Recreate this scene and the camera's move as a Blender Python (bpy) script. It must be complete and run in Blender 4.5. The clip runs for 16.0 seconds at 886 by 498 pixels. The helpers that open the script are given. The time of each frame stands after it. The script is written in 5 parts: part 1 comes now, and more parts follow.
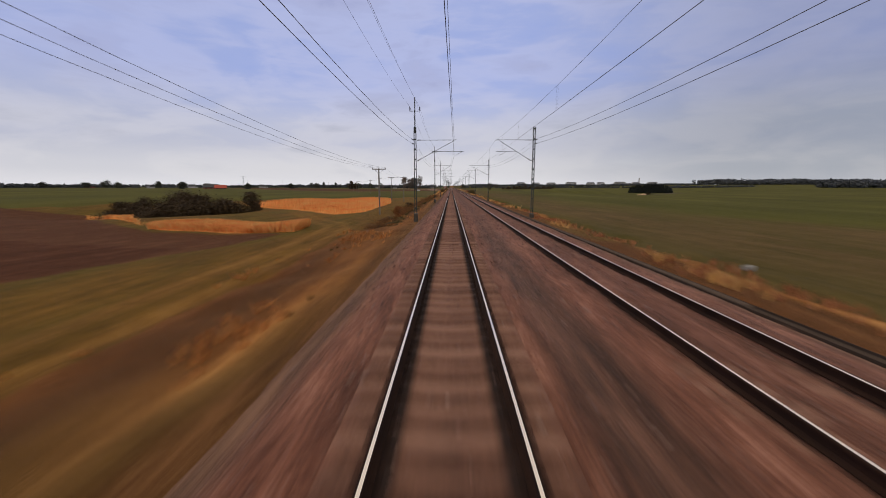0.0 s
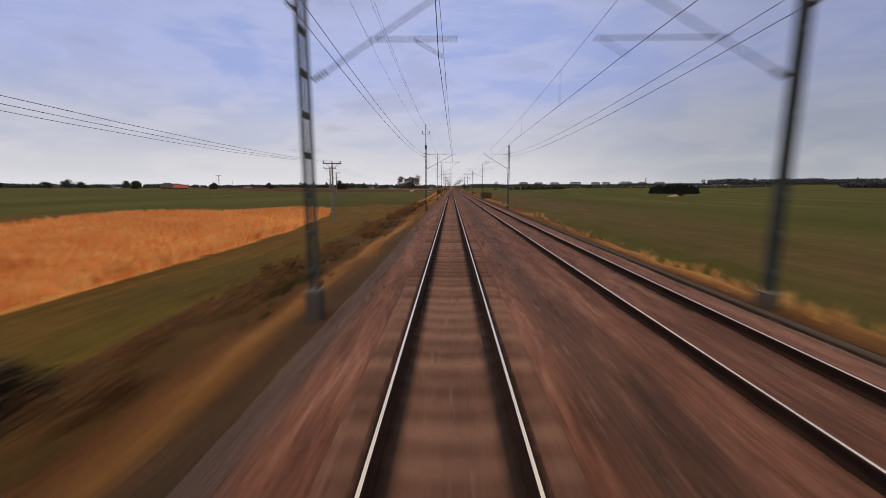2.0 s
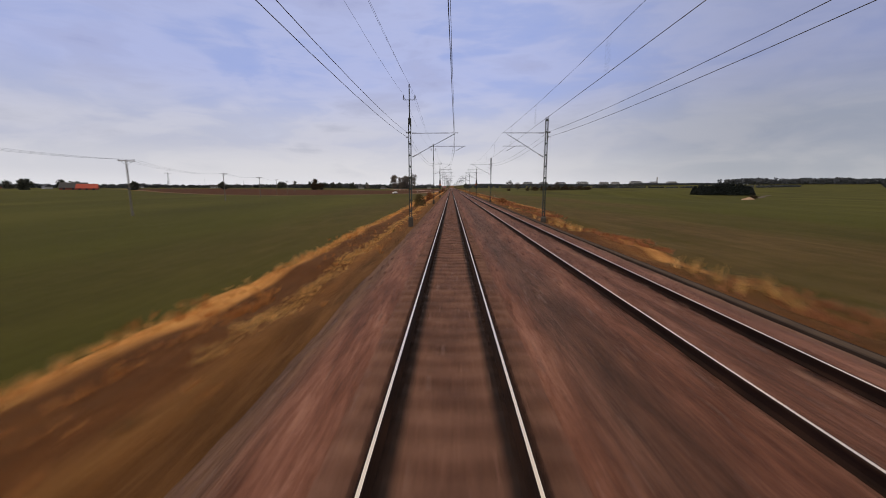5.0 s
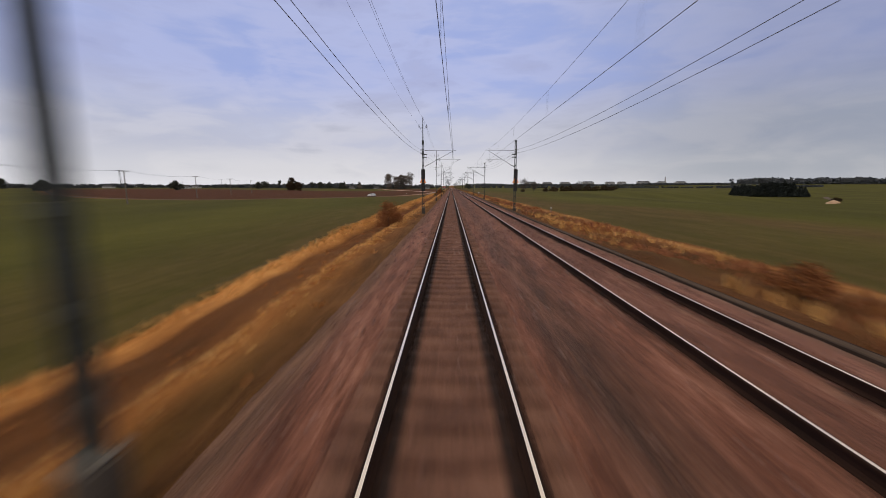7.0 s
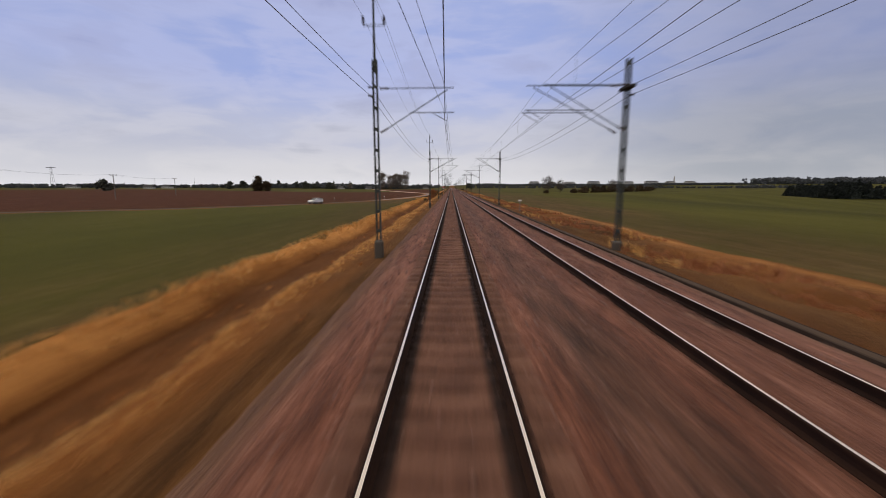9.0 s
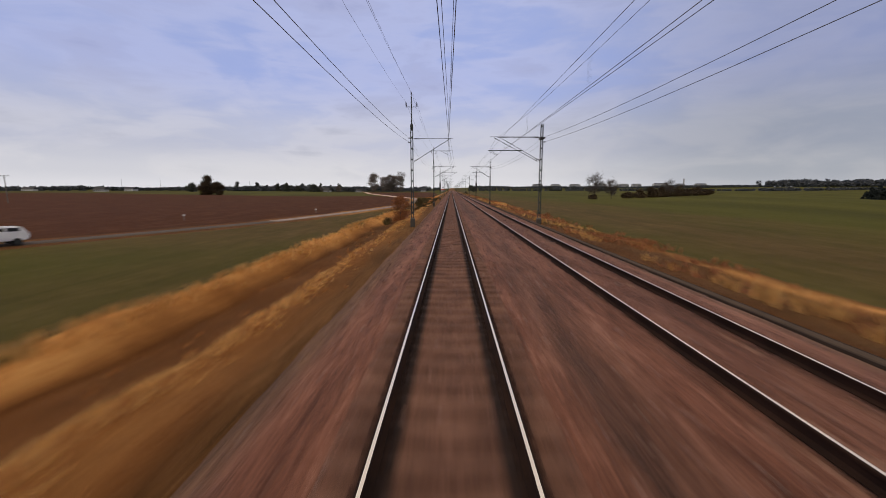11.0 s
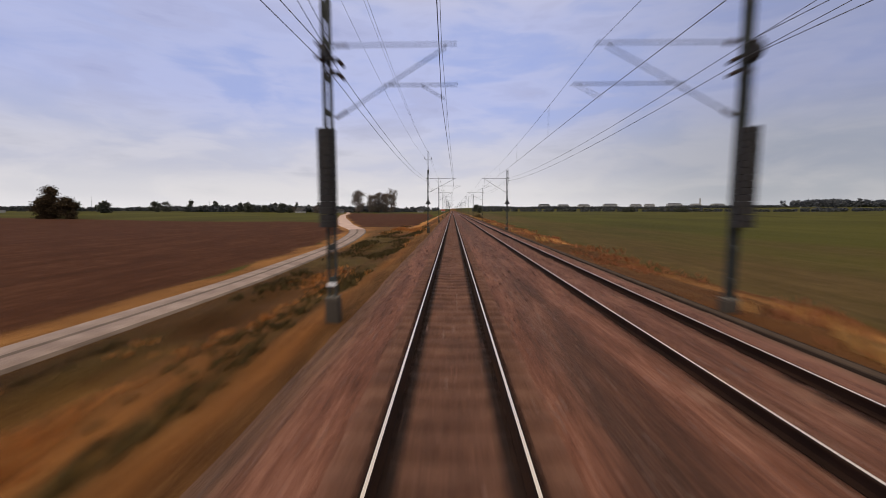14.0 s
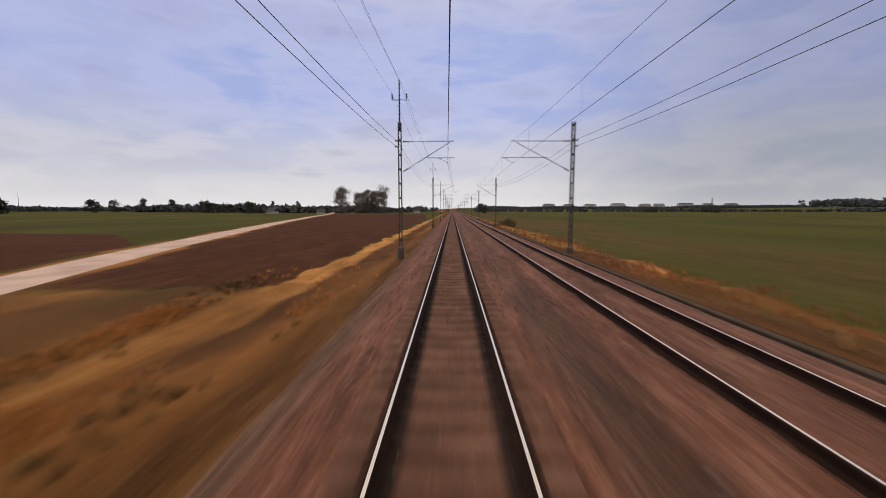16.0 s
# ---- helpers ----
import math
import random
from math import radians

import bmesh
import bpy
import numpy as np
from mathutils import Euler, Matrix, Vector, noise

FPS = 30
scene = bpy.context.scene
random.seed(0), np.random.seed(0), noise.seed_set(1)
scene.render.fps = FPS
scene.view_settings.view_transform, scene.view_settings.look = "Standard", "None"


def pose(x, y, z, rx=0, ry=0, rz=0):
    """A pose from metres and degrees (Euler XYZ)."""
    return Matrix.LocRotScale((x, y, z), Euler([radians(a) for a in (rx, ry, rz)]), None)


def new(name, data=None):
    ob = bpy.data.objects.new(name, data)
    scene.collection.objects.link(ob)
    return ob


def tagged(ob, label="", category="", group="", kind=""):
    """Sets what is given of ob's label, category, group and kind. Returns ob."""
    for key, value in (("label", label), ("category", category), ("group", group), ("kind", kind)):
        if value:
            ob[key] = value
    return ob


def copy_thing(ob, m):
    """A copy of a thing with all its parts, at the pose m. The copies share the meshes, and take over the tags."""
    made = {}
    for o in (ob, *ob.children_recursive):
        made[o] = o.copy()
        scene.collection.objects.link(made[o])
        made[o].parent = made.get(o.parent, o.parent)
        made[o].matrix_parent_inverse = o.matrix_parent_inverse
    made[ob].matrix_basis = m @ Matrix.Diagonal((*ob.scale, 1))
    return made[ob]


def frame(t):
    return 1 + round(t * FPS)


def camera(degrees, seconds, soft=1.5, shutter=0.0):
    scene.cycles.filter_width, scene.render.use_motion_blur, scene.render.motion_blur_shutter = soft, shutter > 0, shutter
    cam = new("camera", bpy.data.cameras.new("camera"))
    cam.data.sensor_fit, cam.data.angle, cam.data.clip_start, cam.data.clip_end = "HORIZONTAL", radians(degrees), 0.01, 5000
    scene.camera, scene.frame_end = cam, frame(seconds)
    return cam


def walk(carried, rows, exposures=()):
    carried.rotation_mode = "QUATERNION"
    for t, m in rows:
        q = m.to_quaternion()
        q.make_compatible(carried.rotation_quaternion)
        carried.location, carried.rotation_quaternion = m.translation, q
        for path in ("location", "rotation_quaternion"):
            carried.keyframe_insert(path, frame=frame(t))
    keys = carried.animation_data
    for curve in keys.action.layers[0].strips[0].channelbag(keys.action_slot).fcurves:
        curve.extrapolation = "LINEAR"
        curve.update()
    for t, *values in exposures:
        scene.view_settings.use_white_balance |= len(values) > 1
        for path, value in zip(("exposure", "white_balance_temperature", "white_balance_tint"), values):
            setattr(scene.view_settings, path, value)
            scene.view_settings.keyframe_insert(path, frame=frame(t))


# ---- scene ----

# ================= camera and its way =================
# a forward-facing camera in a train cab, about 2.45 m above the rail heads; rail head is z = 0, the line runs along +y
SPAN = 46.8            # metres from mast to mast
cam = camera(96.1, 16.0, soft=0.85, shutter=0.34)


def gone(t):
    return -0.11 + 38.28 * t + 0.0339 * t * t


# seconds, sideways, height, tilt below level, turn to the left (degrees)
RIDE = [
    (0.0, 0.0, 2.45, 8.87, 1.14), (1.0, 0.0, 2.45, 8.87, 1.14), (2.0, 0.0, 2.45, 8.87, 1.14),
    (3.0, 0.0, 2.45, 8.87, 1.14), (4.2, 0.0, 2.45, 8.87, 1.14), (6.3, 0.0, 2.45, 8.87, 1.14),
    (7.5, 0.0, 2.45, 8.87, 1.14), (8.3, 0.0, 2.45, 8.87, 1.14), (9.2, 0.0, 2.45, 8.87, 1.14),
    (11.0, 0.0, 2.45, 8.5, 1.14), (11.5, 0.0, 2.44, 8.08, 1.14), (12.0, 0.0, 2.41, 6.32, 1.22),
    (12.5, 0.0, 2.38, 5.67, 1.30), (13.0, 0.0, 2.38, 5.6, 1.30), (14.0, 0.0, 2.38, 5.6, 1.30),
    (15.0, 0.0, 2.38, 5.6, 1.30), (16.0, 0.0, 2.38, 5.6, 1.30),
]
walk(cam, [(t, pose(x, gone(t), z, 90 - tilt, 0, turn)) for t, x, z, tilt, turn in RIDE],
     exposures=[(0.0, 0.0, 6500, 10), (11.0, 0.0, 6500, 10), (12.5, 0.08, 6680, 10), (16.0, 0.08, 6680, 10)])

# ================= world, sun, exposure =================
SUN_UP, SUN_ROUND = radians(38), radians(205)
world = bpy.data.worlds.new("overcast_sky")
scene.world = world
world.use_nodes = True


class Net:
    """Short notation for node trees."""

    def __init__(self, tree):
        self.tree = tree
        tree.nodes.clear()

    def add(self, kind, ins=None):
        n = self.tree.nodes.new(kind)
        for k, v in (ins or {}).items():
            if isinstance(v, bpy.types.NodeSocket):
                self.tree.links.new(v, n.inputs[k])
            else:
                n.inputs[k].default_value = v
        return n

    def noise(self, vec, scale, detail=4.0, rough=0.55, distort=0.0):
        return self.add("ShaderNodeTexNoise", {"Vector": vec, "Scale": scale, "Detail": detail, "Roughness": rough, "Distortion": distort}).outputs[0]

    def ramp(self, fac, stops, smooth=False):
        r = self.add("ShaderNodeValToRGB", {"Fac": fac})
        el = r.color_ramp.elements
        while len(el) < len(stops):
            el.new(0.5)
        for e, (p, c) in zip(el, stops):
            e.position = p
            e.color = (c, c, c, 1) if isinstance(c, (int, float)) else (*c, 1)
        if smooth:
            r.color_ramp.interpolation = "EASE"
        return r.outputs[0]

    def mix(self, fac, a, b, how="MIX"):
        m = self.add("ShaderNodeMix")
        m.data_type, m.blend_type = "RGBA", how
        for i, v in ((0, fac), (6, a), (7, b)):
            if isinstance(v, bpy.types.NodeSocket):
                self.tree.links.new(v, m.inputs[i])
            else:
                m.inputs[i].default_value = v if i == 0 else (*v, 1)
        return m.outputs[2]

    def math(self, op, a, b=0.0, clamp=False):
        m = self.add("ShaderNodeMath", {0: a, 1: b})
        m.operation, m.use_clamp = op, clamp
        return m.outputs[0]


def build_sky():
    n = Net(world.node_tree)
    sky = n.add("ShaderNodeTexSky")
    sky.sky_type, sky.sun_disc, sky.sun_elevation, sky.sun_rotation = "NISHITA", False, SUN_UP, SUN_ROUND
    sky.air_density, sky.dust_density, sky.ozone_density = 1.0, 2.0, 2.0
    co = n.add("ShaderNodeTexCoord").outputs["Generated"]
    sep = n.add("ShaderNodeSeparateXYZ", {0: co})
    flat = n.add("ShaderNodeMapping", {"Vector": co, "Rotation": (0, 0.12, 0), "Scale": (1.0, 1.0, 2.9), "Location": (0.9, 0.35, 0.2)}).outputs[0]
    big = n.noise(flat, 2.0, 3, 0.5, 0.3)
    small = n.noise(flat, 5.0, 5, 0.52, 0.5)
    wisp = n.noise(n.add("ShaderNodeMapping", {"Vector": co, "Rotation": (0, -0.25, 0), "Scale": (1.0, 1.0, 5.5)}).outputs[0], 7.0, 5, 0.55, 0.6)
    amount = n.math("ADD", n.math("ADD", n.math("MULTIPLY", big, 0.48), n.math("MULTIPLY", small, 0.34)), n.math("MULTIPLY", wisp, 0.18))
    cover = n.ramp(amount, [(0.36, 0.2), (0.50, 0.6), (0.64, 1.0)], True)
    tone = n.ramp(amount, [(0.34, (3.3, 4.0, 7.1)), (0.44, (4.0, 4.6, 7.4)), (0.52, (5.1, 5.4, 7.7)), (0.58, (4.3, 4.65, 7.0)), (0.68, (3.3, 3.7, 6.1))], True)
    low = n.ramp(sep.outputs[2], [(0.03, 1.0), (0.11, 0.8), (0.26, 0.0)], True)
    tone = n.mix(low, tone, n.ramp(amount, [(0.36, (6.9, 6.8, 7.0)), (0.44, (6.0, 5.95, 6.4)), (0.52, (6.4, 6.3, 6.6)), (0.64, (4.7, 4.8, 5.4))], True))
    # the cloud deck thickens and greys towards the east
    east = n.ramp(sep.outputs[0], [(0.05, 0.0), (0.62, 1.0)], True)
    grey = n.mix(low, n.ramp(small, [(0.35, (2.3, 2.7, 4.5)), (0.62, (3.0, 3.3, 4.9))], True), n.ramp(small, [(0.35, (2.8, 3.1, 3.6)), (0.62, (3.6, 3.75, 4.1))], True))
    tone = n.mix(n.math("MULTIPLY", east, 0.85), tone, grey)
    # and turns bluer towards the west
    west = n.ramp(n.math("MULTIPLY", sep.outputs[0], -1.0), [(0.25, 0.0), (0.75, 1.0)], True)
    tone = n.mix(n.math("MULTIPLY", n.math("MULTIPLY", west, 0.5), n.ramp(small, [(0.4, 1.0), (0.6, 0.25)], True)), tone, n.mix(low, (3.0, 3.6, 6.2), (4.4, 4.6, 5.4)))
    clear = n.math("MULTIPLY", n.math("SUBTRACT", 1.0, cover), n.math("SUBTRACT", 1.0, n.math("MULTIPLY", low, 0.95)))
    clear = n.math("MULTIPLY", clear, n.math("SUBTRACT", 1.0, n.math("MULTIPLY", east, 0.8)))
    blue = n.mix(0.75, n.mix(1.0, sky.outputs[0], (0.95, 0.95, 1.3), "MULTIPLY"), (3.7, 4.5, 7.9))
    both = n.mix(clear, tone, blue)
    # a pale strip of open sky low over the land
    strip = n.ramp(sep.outputs[2], [(0.0, 0.9), (0.04, 0.45), (0.10, 0.0)], True)
    both = n.mix(n.math("MULTIPLY", strip, n.math("SUBTRACT", 1.0, n.math("MULTIPLY", east, 0.7))), both, (7.6, 7.5, 7.8))
    # overhead the deck closes to an even pale grey
    over = n.ramp(sep.outputs[2], [(0.38, 0.0), (0.62, 1.0)], True)
    both = n.mix(over, both, n.ramp(small, [(0.3, (7.0, 6.25, 5.3)), (0.7, (8.4, 7.5, 6.4))], True))
    bg = n.add("ShaderNodeBackground", {"Color": both, "Strength": 0.1})
    out = n.add("ShaderNodeOutputWorld")
    n.tree.links.new(bg.outputs[0], out.inputs[0])


build_sky()
sun_data = bpy.data.lights.new("sun", "SUN")
sun_data.energy, sun_data.angle, sun_data.color = 0.7, radians(14), (1.0, 0.87, 0.70)
sun = new("sun", sun_data)
sun.matrix_world = Matrix.LocRotScale((0, 0, 60), Euler((math.pi / 2 - SUN_UP, 0, -SUN_ROUND + math.pi)), None)

# ================= materials =================


def surface(name, stops, scale=3.0, fine=40.0, rough=0.85, metal=0.0, bump=0.3, dist=0.02, stretch=None, spec=0.4, vary=0.0):
    """A worn surface: two scales of noise on a colour ramp, with relief."""
    m = bpy.data.materials.new(name)
    m.use_nodes = True
    n = Net(m.node_tree)
    co = n.add("ShaderNodeTexCoord").outputs["Object"]
    if stretch:
        co = n.add("ShaderNodeMapping", {"Vector": co, "Scale": stretch}).outputs[0]
    a, b = n.noise(co, scale, 5), n.noise(co, fine, 4)
    fac = n.math("ADD", n.math("MULTIPLY", a, 0.6), n.math("MULTIPLY", b, 0.4))
    if vary:
        rnd = n.add("ShaderNodeObjectInfo").outputs["Random"]
        fac = n.math("ADD", fac, n.math("MULTIPLY", n.math("SUBTRACT", rnd, 0.5), vary))
    lo, hi = 0.36, 0.64
    col = n.ramp(fac, [(lo + (hi - lo) * i / (len(stops) - 1), c) for i, c in enumerate(stops)])
    bp = n.add("ShaderNodeBump", {"Height": b, "Strength": bump, "Distance": dist})
    r = n.ramp(a, [(0.3, max(0.05, rough - 0.12)), (0.7, min(1.0, rough + 0.1))])
    p = n.add("ShaderNodeBsdfPrincipled", {"Base Color": col, "Roughness": r, "Metallic": metal, "Normal": bp.outputs[0], "Specular IOR Level": spec})
    out = n.add("ShaderNodeOutputMaterial")
    n.tree.links.new(p.outputs[0], out.inputs[0])
    return m


def leafy(name, stops, rough=0.8, thin=0.0, each=0.6, broad=0.35):
    """Leaves, stalks and blades: each piece takes its own tone."""
    m = bpy.data.materials.new(name)
    m.use_nodes = True
    n = Net(m.node_tree)
    rnd = n.add("ShaderNodeNewGeometry").outputs["Random Per Island"]
    co = n.add("ShaderNodeTexCoord").outputs["Object"]
    fac = n.math("ADD", n.math("MULTIPLY", rnd, each), n.math("MULTIPLY", n.noise(co, broad, 3), 1.1 - each))
    col = n.ramp(fac, [(0.15 + 0.7 * i / (len(stops) - 1), c) for i, c in enumerate(stops)])
    p = n.add("ShaderNodeBsdfPrincipled", {"Base Color": col, "Roughness": rough, "Specular IOR Level": 0.25}).outputs[0]
    if thin:
        p = n.add("ShaderNodeAddShader", {0: p, 1: n.add("ShaderNodeBsdfTranslucent", {"Color": n.mix(1.0, col, (thin, thin, thin), "MULTIPLY")}).outputs[0]}).outputs[0]
    out = n.add("ShaderNodeOutputMaterial")
    n.tree.links.new(p, out.inputs[0])
    return m


M_RAIL_HEAD = surface("polished_rail_steel", [(0.90, 0.79, 0.67), (0.98, 0.89, 0.78)], 2, 60, 0.40, 1.0, 0.05, 0.001, (8, 0.4, 8))
M_RAIL_SIDE = surface("rusty_rail_steel", [(0.012, 0.007, 0.005), (0.026, 0.013, 0.009), (0.045, 0.022, 0.014)], 3, 50, 0.9, 0.0, 0.3, 0.004, None, 0.1)


def sleeper_material():
    """Brown-stained concrete; rust, grease and painted shade beside the rails share one dark colour."""
    m = surface("rust_stained_concrete", [(0.125, 0.058, 0.037), (0.215, 0.107, 0.070), (0.30, 0.16, 0.11)], 1.5, 30, 0.9, 0.0, 0.4, 0.01, None, 0.3, 0.25)
    t = m.node_tree
    bsdf = [x for x in t.nodes if x.type == "BSDF_PRINCIPLED"][0]
    old = bsdf.inputs["Base Color"].links[0].from_socket
    co = t.nodes.new("ShaderNodeTexCoord")
    sep = t.nodes.new("ShaderNodeSeparateXYZ")
    t.links.new(co.outputs["Object"], sep.inputs[0])
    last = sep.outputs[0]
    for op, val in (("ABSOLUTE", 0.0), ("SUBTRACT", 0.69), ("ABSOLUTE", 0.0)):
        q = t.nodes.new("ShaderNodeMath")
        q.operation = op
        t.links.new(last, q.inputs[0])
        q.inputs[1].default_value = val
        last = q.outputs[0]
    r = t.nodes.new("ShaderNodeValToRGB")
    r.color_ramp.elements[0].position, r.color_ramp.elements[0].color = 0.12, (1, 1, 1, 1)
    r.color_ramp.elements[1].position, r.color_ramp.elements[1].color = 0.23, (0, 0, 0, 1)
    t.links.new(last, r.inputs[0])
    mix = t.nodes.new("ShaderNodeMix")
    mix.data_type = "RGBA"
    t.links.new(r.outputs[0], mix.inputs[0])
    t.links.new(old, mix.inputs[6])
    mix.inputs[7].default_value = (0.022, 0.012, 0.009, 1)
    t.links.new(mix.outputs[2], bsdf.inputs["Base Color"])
    return m


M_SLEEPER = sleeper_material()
M_STEEL = surface("galvanised_mast_steel", [(0.019, 0.023, 0.021), (0.035, 0.041, 0.037), (0.06, 0.068, 0.062)], 1.2, 18, 0.7, 0.1, 0.15, 0.004)
M_DARKSTEEL = surface("dark_fitting_steel", [(0.014, 0.013, 0.012), (0.035, 0.032, 0.030)], 3, 30, 0.7, 0.1, 0.15, 0.003)
M_WIRE = surface("weathered_copper_wire", [(0.045, 0.045, 0.06), (0.075, 0.075, 0.095)], 3, 30, 0.6, 0.4, 0.0, 0.001)
M_INSUL = surface("brown_porcelain", [(0.03, 0.016, 0.012), (0.06, 0.03, 0.02)], 6, 40, 0.25, 0.0, 0.0, 0.001, None, 0.6)
M_CONCRETE = surface("weathered_concrete", [(0.16, 0.15, 0.13), (0.24, 0.225, 0.20), (0.32, 0.30, 0.27)], 1.5, 25, 0.9, 0.0, 0.35, 0.01)
M_TARWOOD = surface("tarred_pole_wood", [(0.09, 0.075, 0.062), (0.155, 0.135, 0.113), (0.22, 0.195, 0.165)], 1.0, 14, 0.85, 0.0, 0.4, 0.01, (6, 6, 0.6))
M_BARK = surface("grey_brown_bark", [(0.04, 0.03, 0.024), (0.09, 0.07, 0.055)], 2, 20, 0.9, 0.0, 0.5, 0.02, (4, 4, 0.8))
M_GRAVEL = surface("pale_gravel_road", [(0.46, 0.31, 0.245), (0.60, 0.42, 0.34), (0.70, 0.52, 0.43)], 0.4, 12, 0.95, 0.0, 0.3, 0.02)
M_ORANGE = surface("faded_orange_enamel", [(0.62, 0.17, 0.03), (0.75, 0.24, 0.05)], 2, 20, 0.5)
M_BLACKPAINT = surface("black_enamel", [(0.012, 0.012, 0.012), (0.03, 0.03, 0.03)], 2, 20, 0.5)
M_WHITE = surface("white_paint", [(0.70, 0.70, 0.69), (0.82, 0.82, 0.81)], 2, 20, 0.5, 0.0, 0.1, 0.002)
M_GLASS = surface("dark_window_glass", [(0.02, 0.024, 0.03), (0.035, 0.04, 0.05)], 1, 8, 0.12, 0.0, 0.0, 0.001, None, 0.7)
M_TYRE = surface("black_rubber", [(0.015, 0.015, 0.016), (0.03, 0.03, 0.03)], 3, 40, 0.85)
M_REDROOF = surface("red_roof_sheet", [(0.30, 0.042, 0.022), (0.40, 0.06, 0.03)], 0.3, 6, 0.6)
M_DARKROOF = surface("dark_grey_roof", [(0.028, 0.026, 0.028), (0.055, 0.052, 0.054)], 0.3, 6, 0.7)
M_FARWALL = surface("pale_render_wall", [(0.40, 0.39, 0.37), (0.52, 0.51, 0.49)], 0.2, 5, 0.85)
M_BRICKRED = surface("dull_red_board_wall", [(0.16, 0.045, 0.032), (0.23, 0.07, 0.05)], 0.3, 6, 0.85)
M_GRASS_DRY = leafy("dry_grass_blades", [(0.2128, 0.0758, 0.01984), (0.4032, 0.1632, 0.0451), (0.616, 0.3053, 0.09922)], thin=0.45)
M_GRASS_RED = leafy("russet_grass_blades", [(0.15, 0.055, 0.022), (0.30, 0.12, 0.05), (0.48, 0.22, 0.10)], thin=0.5)
M_STRAW = leafy("pale_straw_blades", [(0.336, 0.1632, 0.0469), (0.56, 0.3158, 0.1037), (0.7616, 0.4948, 0.1894)], thin=0.4)
M_SPRUCE = leafy("spruce_boughs", [(0.010, 0.013, 0.012), (0.017, 0.022, 0.018), (0.026, 0.032, 0.026)])
M_WEED = leafy("dead_weed_stalks", [(0.055, 0.02538, 0.0082), (0.12, 0.05452, 0.0164), (0.2, 0.09212, 0.02706)], thin=0.4)
M_LIDTOP = surface("dusty_lid_concrete", [(0.06, 0.041, 0.029), (0.11, 0.076, 0.054)], 1.5, 25, 0.95, 0.0, 0.2, 0.01, None, 0.1)
# dark colour paints the shade on the trough's side wall, a thin black line
M_SHADED_CHANNEL = surface("shaded_channel_concrete", [(0.045, 0.032, 0.025), (0.08, 0.058, 0.045)], 1.5, 25, 0.98, 0.0, 0.2, 0.01, None, 0.05)
M_THICKET = leafy("dark_brown_thicket", [(0.018, 0.012, 0.006), (0.042, 0.027, 0.012), (0.085, 0.053, 0.022)])
M_FOOTING = surface("dark_footing_concrete", [(0.045, 0.036, 0.026), (0.09, 0.075, 0.058)], 1.5, 25, 0.9)
M_FOOTCAP = surface("grey_cap_concrete", [(0.10, 0.09, 0.075), (0.17, 0.155, 0.13)], 1.5, 25, 0.9)
# autumn brown, raised towards pale grey for the haze before the far farm
M_TALLCROWN = leafy("hazed_autumn_crown", [(0.085, 0.068, 0.0561), (0.1445, 0.1156, 0.0952), (0.204, 0.1666, 0.136)])
M_REED = leafy("dry_reed_stalks", [(0.40, 0.15, 0.042), (0.62, 0.28, 0.085), (0.80, 0.44, 0.155), (0.86, 0.55, 0.23)], thin=0.5, each=0.3, broad=0.22)
# for distant trees only; leaf colour lightened to carry the haze
M_LEAF_DARK = leafy("hazed_evergreen_leaves", [(0.027, 0.0297, 0.02503), (0.0486, 0.0513, 0.03893), (0.0783, 0.081, 0.05562)])
M_LEAF_OLIVE = leafy("olive_autumn_leaves", [(0.045, 0.034, 0.012), (0.095, 0.069, 0.023), (0.16, 0.11, 0.038)])
M_LEAF_RUST = leafy("rust_autumn_leaves", [(0.12, 0.04275, 0.0126), (0.228, 0.08075, 0.0225), (0.336, 0.133, 0.045)])
M_TWIG = leafy("bare_twigs", [(0.05, 0.04, 0.032), (0.10, 0.08, 0.065)])
# distance haze is put into this colour: paler and bluer than near crowns
M_FARWOOD = leafy("hazed_wood_crowns", [(0.0532, 0.0588, 0.06345), (0.0728, 0.0784, 0.08219), (0.0924, 0.098, 0.1009)])

# ================= shape helpers =================


def mesh_from(name, verts, faces, mat=None, smooth=False):
    me = bpy.data.meshes.new(name)
    me.from_pydata([tuple(v) for v in verts], [], faces)
    if mat:
        me.materials.append(mat)
    if smooth:
        me.polygons.foreach_set("use_smooth", [True] * len(me.polygons))
    me.update()
    return me


def part(name, bm, material, parent, label="", smooth=False):
    """One mesh object under a thing or a part; bm is a bmesh or a mesh."""
    if isinstance(bm, bmesh.types.BMesh):
        me = bpy.data.meshes.new(name)
        bm.to_mesh(me)
        bm.free()
        me.materials.append(material)
        if smooth:
            me.polygons.foreach_set("use_smooth", [True] * len(me.polygons))
    else:
        me = bm
        if not me.materials:
            me.materials.append(material)
    ob = new(name, me)
    if parent:
        ob.parent = parent
    if label:
        ob["label"] = label
    return ob


def thing(name, at, label, category, group="", kind="", rz=0.0):
    e = new(name)
    e.matrix_basis = pose(at[0], at[1], at[2], 0, 0, rz)
    return tagged(e, label, category, group, kind)


def box(cx, cy, cz, sx, sy, sz, bevel=0.0, bm=None):
    own = bm is None
    bm = bm or bmesh.new()
    made = bmesh.ops.create_cube(bm, size=1.0, matrix=Matrix.Translation((cx, cy, cz)) @ Matrix.Diagonal((sx, sy, sz, 1)))
    if bevel and own:
        bmesh.ops.bevel(bm, geom=list(bm.edges), offset=bevel, segments=1, affect="EDGES")
    return bm


